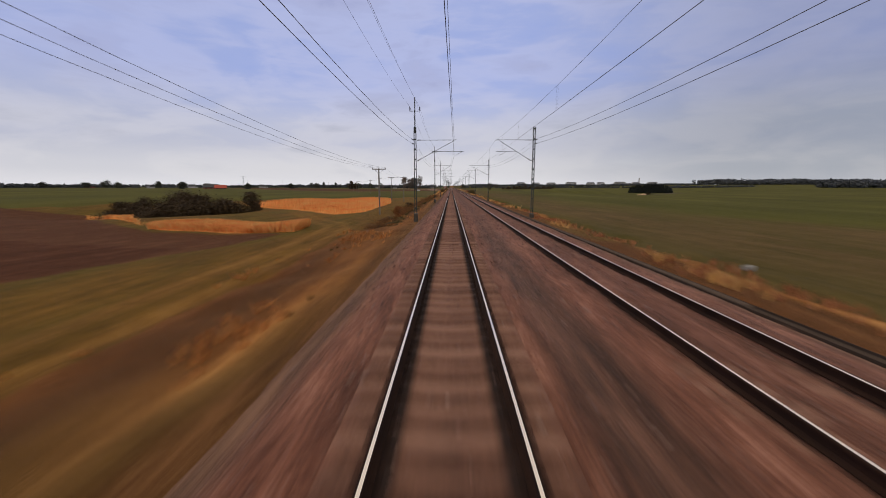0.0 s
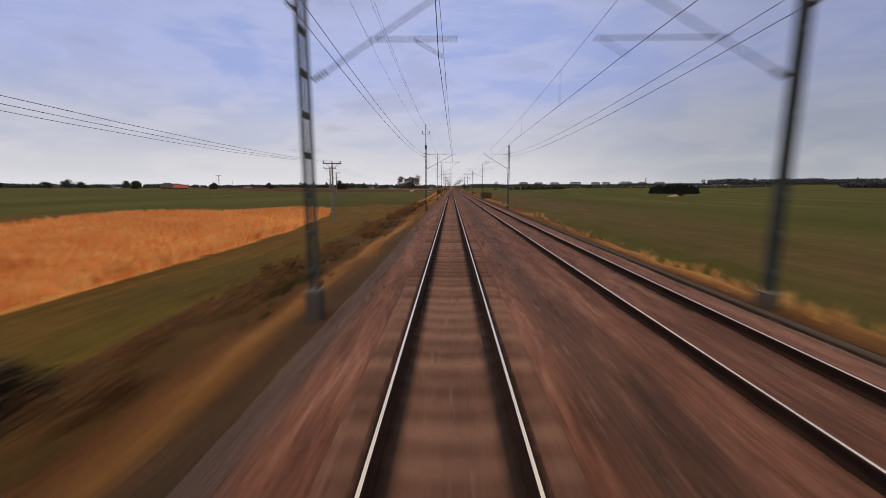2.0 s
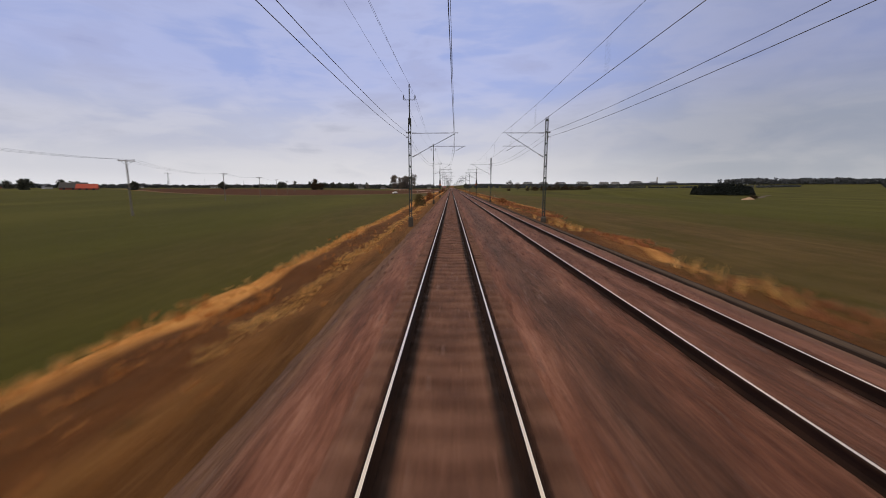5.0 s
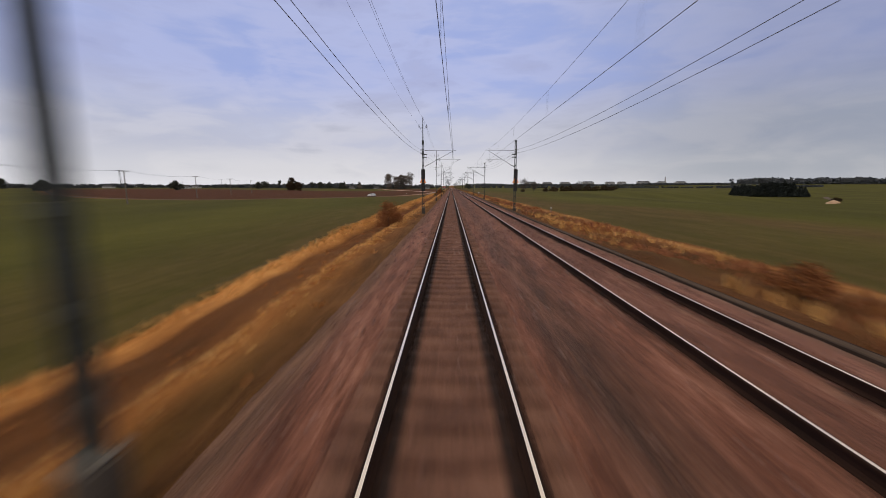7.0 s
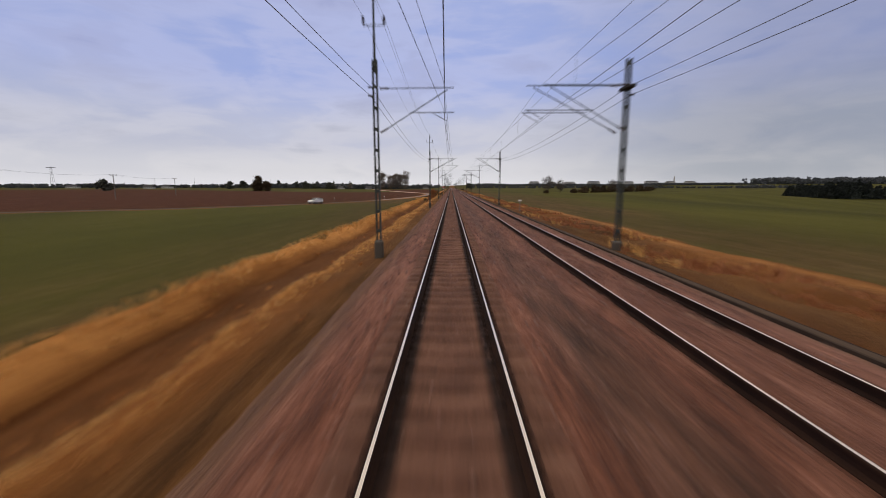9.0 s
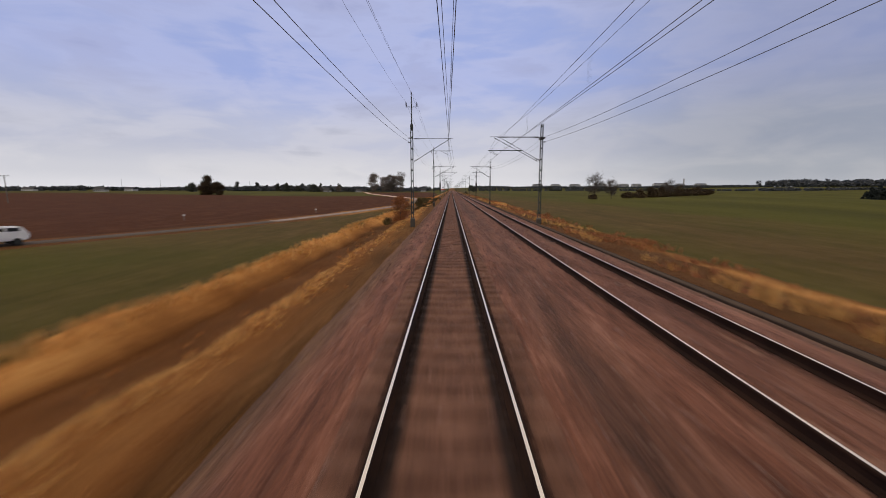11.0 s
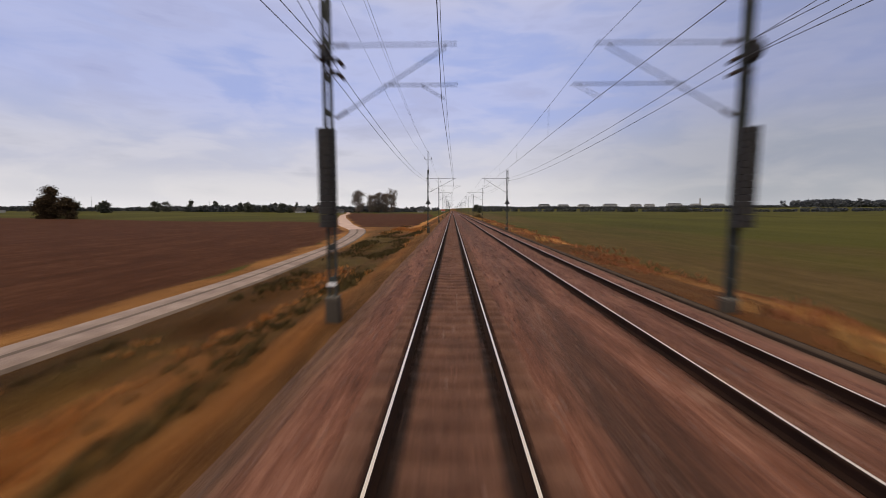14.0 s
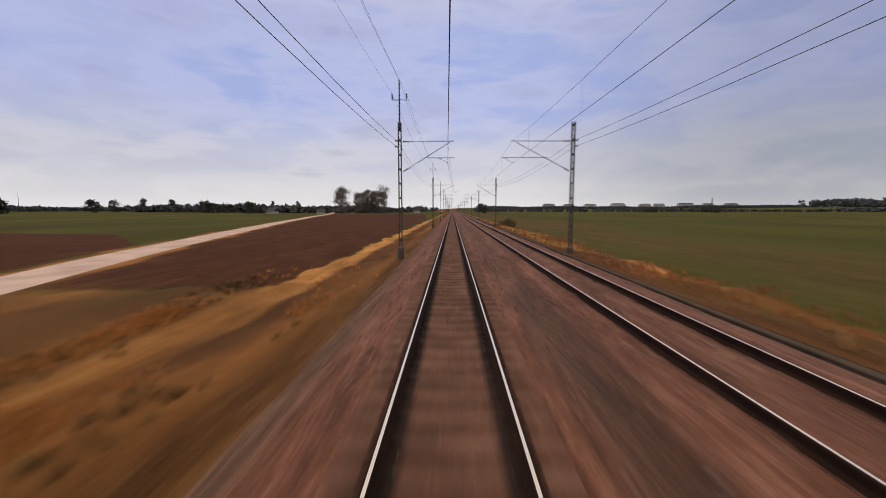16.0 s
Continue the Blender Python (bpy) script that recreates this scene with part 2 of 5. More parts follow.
def rod(p, q, r, seg=8, r2=None, bm=None):
    """A round bar from p to q."""
    bm = bm or bmesh.new()
    p, q = Vector(p), Vector(q)
    d = q - p
    turn = d.to_track_quat("Z", "Y").to_matrix().to_4x4()
    bmesh.ops.create_cone(bm, cap_ends=True, segments=seg, radius1=r, radius2=r if r2 is None else r2, depth=d.length,
                          matrix=Matrix.Translation((p + q) / 2) @ turn)
    return bm


def lathe(profile, seg=10, bm=None, at=(0, 0, 0), axis=None):
    """Turns a profile of (radius, height) about z, or about axis."""
    bm = bm or bmesh.new()
    m = Matrix.Translation(at)
    if axis is not None:
        m = m @ Vector(axis).to_track_quat("Z", "Y").to_matrix().to_4x4()
    rings = []
    for r, z in profile:
        rings.append([bm.verts.new(m @ Vector((r * math.cos(2 * math.pi * k / seg), r * math.sin(2 * math.pi * k / seg), z))) for k in range(seg)])
    for a, b in zip(rings, rings[1:]):
        for k in range(seg):
            bm.faces.new((a[k], a[(k + 1) % seg], b[(k + 1) % seg], b[k]))
    bm.faces.new(rings[0][::-1])
    bm.faces.new(rings[-1])
    return bm


def smoothstep(a, b, x):
    u = np.clip((x - a) / (b - a), 0, 1)
    return u * u * (3 - 2 * u)


# ================= the ground =================
def wobble(x, y, s):
    """A cheap smooth unevenness of about -1 to 1."""
    return (np.sin(x / s * 1.7 + 0.6 * np.sin(y / s * 0.9)) + np.sin(y / s * 1.3 + 1.1 + 0.8 * np.sin(x / s * 1.1)) + np.sin((x + y) / s * 0.7 + 2.0)) / 3


def ground_z(x, y):
    """Height of the land: the bank of the line, the verges, the fields, the far rises."""
    x, y = np.asarray(x, float), np.asarray(y, float)
    bank = np.interp(x, [-10.5, -9.3, -7.0, -4.4, -3.0, -2.2, 6.6, 7.3, 7.6, 8.6, 10.2, 13.0], [-2.2, -2.0, -1.75, -1.1, -0.95, -0.6, -0.7, -0.7, -0.5, -0.7, -1.0, -1.35])
    z = bank
    # the verge is uneven, with tussocks along its brow
    verge = smoothstep(-2.8, -4.5, x) * smoothstep(-11.5, -9.0, x) + smoothstep(7.6, 9.0, x) * smoothstep(15.0, 12.5, x)
    z = z + verge * (0.15 * wobble(x, y, 1.1) + 0.2 * wobble(x + 7, y, 3.7))
    z = z + 0.22 * wobble(x * 1.4, y, 2.6) * smoothstep(-5.2, -6.5, x) * smoothstep(-10.5, -9.0, x) * (smoothstep(250, 220, y) + smoothstep(485, 510, y) * smoothstep(640, 625, y))
    right = smoothstep(8.2, 9.5, x) * smoothstep(16.0, 13.0, x)
    z = z + right * (0.16 * wobble(x * 1.3, y, 0.9) + 0.14 * wobble(x + 2, y + 5, 1.9))
    # the wet hollow by the pond, left
    dip = smoothstep(-12, -24, x) * smoothstep(-140, -70, x) * smoothstep(10, 50, y) * smoothstep(190, 120, y)
    z = z - 0.6 * dip - 4.4 * np.exp(-((x + 80) / 26) ** 2 - ((y - 106) / 28) ** 2)
    # the field lies higher beside the gravel road
    z = z + 0.35 * smoothstep(470, 515, y) * smoothstep(-8.5, -10.5, x) * smoothstep(-90, -40, x)
    # a grassy brow between line and field on the left
    z = z + 0.95 * smoothstep(-11.6, -10.4, x) * smoothstep(-8.4, -9.6, x) * smoothstep(270, 320, y) * smoothstep(512, 482, y)
    # a low ridge of straw just above the foot of the ballast
    z = z + 0.26 * np.exp(-((x + 5.4 + 0.15 * wobble(x * 0, y, 9.0)) / 0.5) ** 2) * smoothstep(225, 265, y) * smoothstep(525, 500, y)
    # the land climbs to the farm on the left, falls away to the wood on the right
    z = z + 2.2 * smoothstep(-90, -320, x)
    fall = smoothstep(40, 200, x - 120 * smoothstep(480, 620, y)) * smoothstep(1150, 800, y)
    z = z - 7.0 * fall
    # the ridge with the town ahead
    r = np.hypot(x, y - 300)
    z = z + 15.0 * smoothstep(1300, 2300, r) * smoothstep(-250, 150, x) + 4.0 * smoothstep(1500, 3500, r) * smoothstep(100, -300, x)
    return z + 0.10 * wobble(x, y, 23.0) * smoothstep(12, 20, np.abs(x))


def inside(x, y, poly):
    """True where (x, y) lies in the polygon."""
    hit = np.zeros(x.shape, bool)
    for (x0, y0), (x1, y1) in zip(poly, poly[1:] + poly[:1]):
        if y0 == y1:
            continue
        cross = ((y0 > y) != (y1 > y)) & (x < (x1 - x0) * (y - y0) / (y1 - y0) + x0)
        hit ^= cross
    return hit


def steps(a, b, first, grow=1.0):
    """Coordinates from a to b, with steps that may grow."""
    out, d = [a], first
    while abs(out[-1] - a) < abs(b - a):
        out.append(out[-1] + math.copysign(d, b - a))
        d *= grow
    return out


# the gravel road: a line of points on the land, left of the railway
ROAD = [(-380, 640), (-264, 526), (-190, 458), (-138, 424), (-92, 413), (-58, 430), (-37, 456), (-26, 482), (-20, 501), (-15.4, 520), (-13.2, 540), (-12.3, 565),
        (-13.8, 592), (-17.6, 617), (-23.2, 636), (-30.2, 655), (-59, 755), (-90, 870), (-140, 1080), (-200, 1300)]
PLOUGH_SOUTH = [(-23, -300), (-22, 19), (-18.6, 34), (-17.4, 41.5), (-38, 47), (-62, 66), (-96, 105), (-110, 100), (-420, 100), (-420, -300)]
REEDS = [[(-38, 97), (-56, 122), (-72, 138), (-62, 150), (-30, 163), (-24, 158), (-19, 126), (-18, 110), (-17.4, 79), (-22.5, 77)],
         [(-38, 49), (-17.2, 43), (-18, 50), (-39, 55)],
         [(-52, 64), (-40, 51), (-96, 103), (-88, 106)]]
PLOUGH_WEST = [(-14.5, 530), (-21, 506), (-28, 484), (-39, 459), (-60, 433), (-93, 416), (-138, 427), (-190, 461), (-264, 529), (-370, 640), (-330, 735), (-150, 712), (-60, 690), (-38, 668),
               (-33, 652), (-26, 636), (-20.5, 617), (-16.5, 590), (-15, 565)]
PLOUGH_EAST = [(-22.5, 641), (-9.7, 643), (-10.5, 700), (-13, 830), (-26, 1000), (-139, 1080), (-89.5, 872), (-57, 757), (-28.5, 657)]


def right_verge(y):
    """How far the rough verge reaches on the right."""
    return np.interp(y, [0, 60, 75, 150, 165, 230, 260, 410, 440, 720], [11.8, 10.9, 9.5, 9.5, 11, 11.5, 15.5, 16.5, 13.0, 12.4]) + 0.5 * wobble(y * 0, y, 5.0)


def soft_inside(x, y, poly, blur=0.7):
    """The share of a small neighbourhood that lies in the polygon."""
    return sum(inside(x + a * blur, y + b * blur, poly) * 1.0 for a in (-1, 0, 1) for b in (-1, 0, 1)) / 9


def cover_of(x, y):
    """Land cover weights: dry grass, meadow, plough, reed, brown patches in the crop, gravel."""
    jx = x + 0.35 * wobble(x, y, 0.9) + 0.5 * wobble(y, x, 3.1)
    jy = y + 1.2 * wobble(x + 3, y, 2.3)
    dry = smoothstep(-10.2, -9.4, jx) * smoothstep(1.0, -0.6, jx - right_verge(y))
    meadow = smoothstep(-23, -21, jx) * smoothstep(-9.3, -10.0, jx) * smoothstep(182, 172, jy + 0.8 * (jx + 10))
    hollow = ((inside(jx, jy, [(-120, 60), (-20, 30), (-9.5, 30), (-9.5, 176), (-60, 168), (-110, 130)])) * 0.9)
    meadow = np.maximum(meadow, hollow)
    # rough grass between road and line
    roadside = inside(jx, jy, [(-9, 508), (-18, 512), (-11, 545), (-12, 590), (-22, 640), (-9, 643)]) * 1.0
    road_x = np.interp(y, [p[1] for p in ROAD[6:]], [p[0] for p in ROAD[6:]])
    meadow = np.maximum(meadow, (x > road_x) * (x < -8.5) * smoothstep(499, 507, y - 0.35 * (x + 10)) * smoothstep(648, 640, y))
    meadow = np.maximum(meadow, roadside * 0.85 * smoothstep(610, 575, y))
    dry = np.maximum(dry, roadside * smoothstep(585, 620, y))
    plough = np.maximum.reduce([soft_inside(jx, jy, p) for p in (PLOUGH_SOUTH, PLOUGH_WEST, PLOUGH_EAST)])
    reed = np.maximum.reduce([soft_inside(jx, jy, p) for p in REEDS])
    # the crop stands thin along the line, on the right out to an uneven limit
    limit = 34 + 9 * wobble(y * 0, y, 31.0) + 5 * wobble(x, y, 7.0)
    soil = smoothstep(limit + 9, limit - 9, x) * smoothstep(8.3, 9.3, x) * np.clip(0.8 + 0.5 * wobble(x * 2, y * 0.25, 9), 0, 1)
    soil = np.maximum(soil, smoothstep(-32, -15, x + 4 * wobble(x, y, 17)) * (x < 0) * 0.5 * smoothstep(190, 230, y) * smoothstep(512, 500, y))
    soil = np.maximum(soil, 0.9 * smoothstep(-17, -12, x + 1.5 * wobble(x, y, 9)) * (x < 0) * smoothstep(255, 300, y) * smoothstep(505, 480, y))
    soil = np.maximum(soil, smoothstep(-75, -50, x) * smoothstep(-8, -10, x) * smoothstep(440, 470, y) * smoothstep(548, 540, y))
    # distance to the road's line
    d = np.full(x.shape, 1e9)
    for (x0, y0), (x1, y1) in zip(ROAD, ROAD[1:]):
        vx, vy = x1 - x0, y1 - y0
        k = np.clip(((x - x0) * vx + (y - y0) * vy) / (vx * vx + vy * vy), 0, 1)
        d = np.minimum(d, np.hypot(x - x0 - k * vx, y - y0 - k * vy))
    rim = smoothstep(4.0, 2.2, d + 0.8 * wobble(x, y, 2.3))
    dry = np.maximum(dry, rim)
    # pale straw on the brow and at the foot of the ballast, rusty stalks between
    wav = 0.5 * wobble(x, y, 5.0)
    straw = smoothstep(-8.7, -9.3, x + wav * 0.5) * smoothstep(-10.9, -9.9, x) * smoothstep(120, 200, y)
    straw = np.maximum(straw, smoothstep(-5.5, -4.9, x + wav) * smoothstep(-3.9, -4.5, x + wav * 0.4) * np.clip(0.2 + 0.5 * wobble(x * 0.2, y, 11.0), 0, 0.7))
    straw = np.maximum(straw, np.exp(-((x - right_verge(y) + 0.6 + wav * 0.5) / 0.45) ** 2) * np.clip(0.62 + 0.6 * wobble(x * 0, y, 6.0), 0.15, 1))
    straw = np.maximum(straw, 0.45 * rim * smoothstep(480, 510, y))
    straw = np.maximum(straw, 0.8 * np.exp(-((y - 640.5 + 0.6 * wobble(x, y, 4.0)) / 1.3) ** 2) * smoothstep(-8.2, -8.8, x) * smoothstep(-24, -22, x))
    straw = np.maximum(straw, 0.9 * smoothstep(-7.6, -8.4, x + wav * 0.5) * smoothstep(-10.6, -9.8, x) * smoothstep(630, 640, y) * smoothstep(800, 760, y))
    rut = x - np.interp(y, [-20, 30, 45, 51, 57.5, 71, 85, 97], [-11.5, -12.0, -13.2, -15, -18.7, -25.6, -33, -37])
    tracks = np.exp(-((np.abs(rut) - 1.1) / 0.5) ** 2)
    straw = np.maximum(straw, tracks * smoothstep(97, 85, y) * 0.26)
    # the long bank: pale crest, golden flank, a russet band, then orange grass above the ballast
    bank = smoothstep(222, 262, y) * smoothstep(518, 498, y) * smoothstep(-10.6, -9.9, x) * smoothstep(-3.2, -4.0, x)
    russet = bank * np.exp(-((x + 7.1 + 0.4 * wobble(x, y, 8.0)) / 1.0) ** 2) * 0.55
    golden = bank * np.clip(0.22 + 0.9 * smoothstep(-8.4, -9.2, x) + 0.85 * np.exp(-((x + 5.45 + 0.15 * wobble(x * 0, y, 9.0)) / 0.5) ** 2) + 0.25 * wobble(x * 2, y * 0.4, 4.0), 0, 1)
    golden = np.maximum(golden, np.clip(0.25 + 0.5 * wobble(x * 2.0, y * 0.25, 3.0), 0, 0.6) * smoothstep(-5.4, -4.8, x + wav) * smoothstep(-3.0, -3.6, x))
    golden = np.maximum(golden, 0.9 * smoothstep(8.2, 9.0, x + wav) * np.clip(0.5 + 1.3 * wobble(x * 1.5, y * 0.8, 5.0), 0, 1))
    russet = np.maximum(russet, smoothstep(-10.2, -9.4, x) * smoothstep(-4.8, -5.6, x + wav) * smoothstep(155, 175, y) * smoothstep(265, 240, y))
    russet = np.maximum(russet, 0.4 * smoothstep(-11.5, -9.4, x) * smoothstep(-5.0, -6.0, x + wav) * smoothstep(50, 30, y))
    golden = np.maximum(golden, smoothstep(-11.5, -9.4, x) * smoothstep(-4.2, -5.0, x) * smoothstep(60, 40, y) * np.clip(0.35 + 0.7 * wobble(x * 1.6, y * 0.3, 2.6), 0, 0.85))
    russet = np.maximum(russet, smoothstep(7.4, 8.0, x) * np.clip(0.5 + 0.5 * wobble(x, y, 4.1), 0, 0.8) * smoothstep(20, 16, x))
    russet = np.maximum(russet, smoothstep(-8.0, -9.5, x) * smoothstep(-22, -14, x) * smoothstep(600, 625, y) * smoothstep(660, 645, y) * 0.5)
    # dark ditch weeds below the bank
    weeds = smoothstep(-5.4, -6.3, x + wav * 0.6) * smoothstep(-10.5, -9.0, x) * np.maximum(smoothstep(178, 160, y) * smoothstep(26, 46, y), 0.8 * smoothstep(506, 520, y) * smoothstep(628, 614, y))
    weeds = np.maximum(weeds, smoothstep(-9, -10, x) * smoothstep(-13, -11.5, x) * smoothstep(520, 535, y) * smoothstep(600, 570, y))
    weeds = np.maximum(weeds, smoothstep(7.8, 8.6, x) * smoothstep(16.5, 14.5, x) * np.clip(0.15 + 1.1 * wobble(x, y, 6.0), 0, 1))
    weeds = np.maximum(weeds, np.clip(0.55 + 0.4 * wobble(x, y * 0.3, 4.0), 0, 0.9) * smoothstep(-5.2, -4.3, x + wav * 0.6) * (x < 0))
    weeds = weeds * np.clip(0.75 + 0.6 * wobble(x, y * 0.6, 3.0), 0, 1)
    dull = smoothstep(-4.9, -5.9, x + wav * 0.5) * smoothstep(-15, -11, x) * smoothstep(626, 612, y) * np.clip(0.65 + 0.8 * wobble(x * 1.6, y * 0.6, 7.0), 0, 1)
    weeds = np.maximum(weeds, dull * np.maximum(smoothstep(508, 526, y), 0.4 * smoothstep(435, 465, y) * smoothstep(-8.6, -7.8, x)))
    weeds = np.maximum(weeds, 0.9 * smoothstep(-4.3, -5.0, x + wav * 0.5) * smoothstep(-14, -11, x + wav) * smoothstep(592, 602, y + 4 * wav) * smoothstep(619, 611, y + 4 * wav))
    tussock = smoothstep(150, 170, y) * smoothstep(270, 250, y) * smoothstep(-11.0, -10.0, x) * smoothstep(-6.4, -7.4, x) * np.clip(0.25 + 1.1 * wobble(x * 1.1, y * 0.5, 2.1), 0, 0.9)
    golden = np.maximum(golden, tussock)
    weeds = weeds * (1 - 0.85 * tussock)
    mottled = smoothstep(606, 622, y) * smoothstep(650, 640, y) * smoothstep(-26, -22, x) * smoothstep(-3.6, -4.6, x)
    straw = np.where(mottled > 0.5, straw * 0.5, straw)
    golden = np.maximum(golden, mottled * np.clip(0.5 + 0.9 * wobble(x * 1.3, y * 0.5, 2.4), 0, 1))
    weeds = np.maximum(weeds, mottled * np.clip(0.12 + 1.1 * wobble(x * 0.9 + 5, y * 0.5, 2.9), 0, 0.85))
    straw = straw * (1 - 0.8 * weeds)
    # between road and line: dark olive growth, a golden stand in its midst, dull brown towards the turn
    stretch = smoothstep(506, 520, y) * smoothstep(613, 603, y)
    zone = stretch * smoothstep(-4.4, -5.1, x + 0.5 * wav) * smoothstep(1.8, 2.6, d) * (x > road_x) * smoothstep(-13.5, -11.5, x)
    stand = smoothstep(533, 541, y + 3 * wav) * smoothstep(572, 562, y + 3 * wav) * smoothstep(-5.3, -6.2, x + 0.6 * wav) * np.clip(0.6 + 0.8 * wobble(x * 1.1, y * 0.35, 2.8), 0, 1)
    weeds = weeds * (1 - zone) + zone * (1 - stand) * np.clip(0.9 + 0.35 * wobble(x, y * 0.4, 3.1), 0.4, 1)
    golden = golden * (1 - zone) + zone * stand
    straw = straw * (1 - 0.9 * np.maximum(zone, stretch * smoothstep(-6, -5, x) * (x < 0)))
    golden = np.maximum(golden, stretch * smoothstep(-5.3, -4.7, x + 0.5 * wav) * smoothstep(-3.2, -3.9, x) * np.clip(0.55 + 0.6 * wobble(x * 2.0, y * 0.25, 2.6), 0.1, 0.9))
    dry = np.maximum(dry, zone)
    # rank growth in the hollow where the bank ends, and where the line begins
    rank = smoothstep(480, 487, y) * smoothstep(512, 502, y) * np.exp(-((x + 5.7 + 0.5 * wav) / 0.75) ** 2)
    rank = np.maximum(rank, 0.7 * smoothstep(11, 3, y + 2 * wav) * smoothstep(-9.5, -7.5, x) * smoothstep(-3.9, -4.6, x))
    weeds = np.maximum(weeds, 0.85 * rank)
    golden, straw = golden * (1 - 0.7 * rank), straw * (1 - 0.8 * rank)
    return dry, meadow, plough, reed, soil, np.clip(straw, 0, 1), weeds, np.clip(russet, 0, 1), np.clip(golden, 0, 1)


def ground_material():
    m = bpy.data.materials.new("farmland")
    m.use_nodes = True
    n = Net(m.node_tree)
    co = n.add("ShaderNodeTexCoord").outputs["Object"]
    a = n.add("ShaderNodeAttribute")
    a.attribute_name = "cover"
    b = n.add("ShaderNodeAttribute")
    b.attribute_name = "cover_more"
    ca, cb = n.add("ShaderNodeSeparateColor", {0: a.outputs["Color"]}), n.add("ShaderNodeSeparateColor", {0: b.outputs["Color"]})
    drift = n.add("ShaderNodeMapping", {"Vector": co, "Scale": (1.0, 0.22, 1.0)}).outputs[0]
    wide, mid, fine = n.noise(drift, 0.035, 4), n.noise(drift, 0.45, 5), n.noise(co, 9.0, 4, 0.7)
    clump = n.noise(co, 0.8, 5, 0.6, 0.6)
    streak = n.noise(n.add("ShaderNodeMapping", {"Vector": co, "Scale": (1.0, 0.07, 1.0)}).outputs[0], 1.9, 4, 0.6, 0.3)
    mixed = n.math("ADD", n.math("MULTIPLY", n.math("ADD", n.math("MULTIPLY", mid, 0.34), n.math("ADD", n.math("MULTIPLY", clump, 0.31), n.math("MULTIPLY", streak, 0.33))), 0.75), n.math("MULTIPLY", fine, 0.25))
    crop = n.ramp(n.math("ADD", n.math("MULTIPLY", wide, 0.6), n.math("MULTIPLY", mixed, 0.4)),
                  [(0.36, (0.0472, 0.04472, 0.008)), (0.5, (0.06844, 0.0676, 0.01)), (0.64, (0.1015, 0.0936, 0.016))])
    dry = n.ramp(mixed, [(0.34, (0.02355, 0.008344, 0.002734)), (0.46, (0.05888, 0.02026, 0.005927)), (0.56, (0.1104, 0.03814, 0.01048)), (0.70, (0.2134, 0.0864, 0.0237))])
    meadow = n.ramp(mixed, [(0.34, (0.04073, 0.02287, 0.003556)), (0.47, (0.09439, 0.05066, 0.007705)), (0.58, (0.1574, 0.08169, 0.01303)), (0.7, (0.2685, 0.1308, 0.02548))])
    meadow = n.mix(n.ramp(n.noise(drift, 0.16, 4), [(0.46, 0.0), (0.62, 0.55)]), meadow, n.ramp(mixed, [(0.35, (0.036, 0.033, 0.005)), (0.65, (0.112, 0.098, 0.014))]))
    plough = n.ramp(mixed, [(0.34, (0.04392, 0.01473, 0.005805)), (0.5, (0.07076, 0.02526, 0.009675)), (0.66, (0.1525, 0.065, 0.03))])
    pale = n.ramp(mixed, [(0.34, (0.2946, 0.1134, 0.03286)), (0.5, (0.6111, 0.2782, 0.08216)), (0.66, (0.8294, 0.4637, 0.1565))])
    meadow = n.mix(n.math("MULTIPLY", cb.outputs[2], 0.7), meadow, pale)
    reed = n.ramp(mixed, [(0.34, (0.4, 0.1524, 0.03595)), (0.5, (0.55, 0.237, 0.06209)), (0.66, (0.66, 0.3132, 0.0915))])
    col = n.mix(n.math("MULTIPLY", cb.outputs[1], n.ramp(mid, [(0.3, 0.6), (0.55, 1.0)])), crop, n.ramp(mixed, [(0.36, (0.058, 0.037, 0.013)), (0.5, (0.098, 0.064, 0.023)), (0.64, (0.155, 0.103, 0.041))]))
    ragged = n.math("MULTIPLY", n.math("SUBTRACT", mixed, 0.5), 1.2)
    wd = n.add("ShaderNodeAttribute")
    wd.attribute_name = "growth"
    wd = n.add("ShaderNodeSeparateColor", {0: wd.outputs["Color"]})
    rank = n.ramp(mixed, [(0.34, (0.00988, 0.004379, 0.001445)), (0.50, (0.02812, 0.01251, 0.00313)), (0.66, (0.0722, 0.0294, 0.007224))])
    rank = n.mix(n.ramp(n.noise(drift, 0.22, 4), [(0.44, 0.0), (0.58, 0.75)]), rank, n.ramp(mixed, [(0.35, (0.018, 0.018, 0.004)), (0.65, (0.075, 0.066, 0.012))]))
    gold = n.ramp(mixed, [(0.34, (0.132, 0.04486, 0.01194)), (0.5, (0.2472, 0.09212, 0.02448)), (0.66, (0.392, 0.1682, 0.04778))])
    rust = n.ramp(mixed, [(0.34, (0.03411, 0.01088, 0.00317)), (0.5, (0.07544, 0.02435, 0.006342)), (0.66, (0.1443, 0.05182, 0.01347))])
    dry = n.mix(wd.outputs[2], dry, gold)
    dry = n.mix(wd.outputs[1], dry, rust)
    dry = n.mix(n.math("MULTIPLY", cb.outputs[2], n.ramp(mid, [(0.3, 0.55), (0.6, 1.0)])), dry, pale)
    dry = n.mix(n.math("MULTIPLY", wd.outputs[0], 0.95), dry, rank)
    meadow = n.mix(wd.outputs[1], meadow, rust)
    meadow = n.mix(n.math("MULTIPLY", wd.outputs[0], 0.9), meadow, rank)
    for w, c in ((ca.outputs[1], meadow), (ca.outputs[2], plough), (cb.outputs[0], reed), (ca.outputs[0], dry)):
        edge = n.ramp(n.math("ADD", w, ragged), [(0.35, 0.0), (0.6, 1.0)])
        col = n.mix(edge, col, c)
    sh = n.add("ShaderNodeAttribute")
    sh.attribute_name = "shoulder"
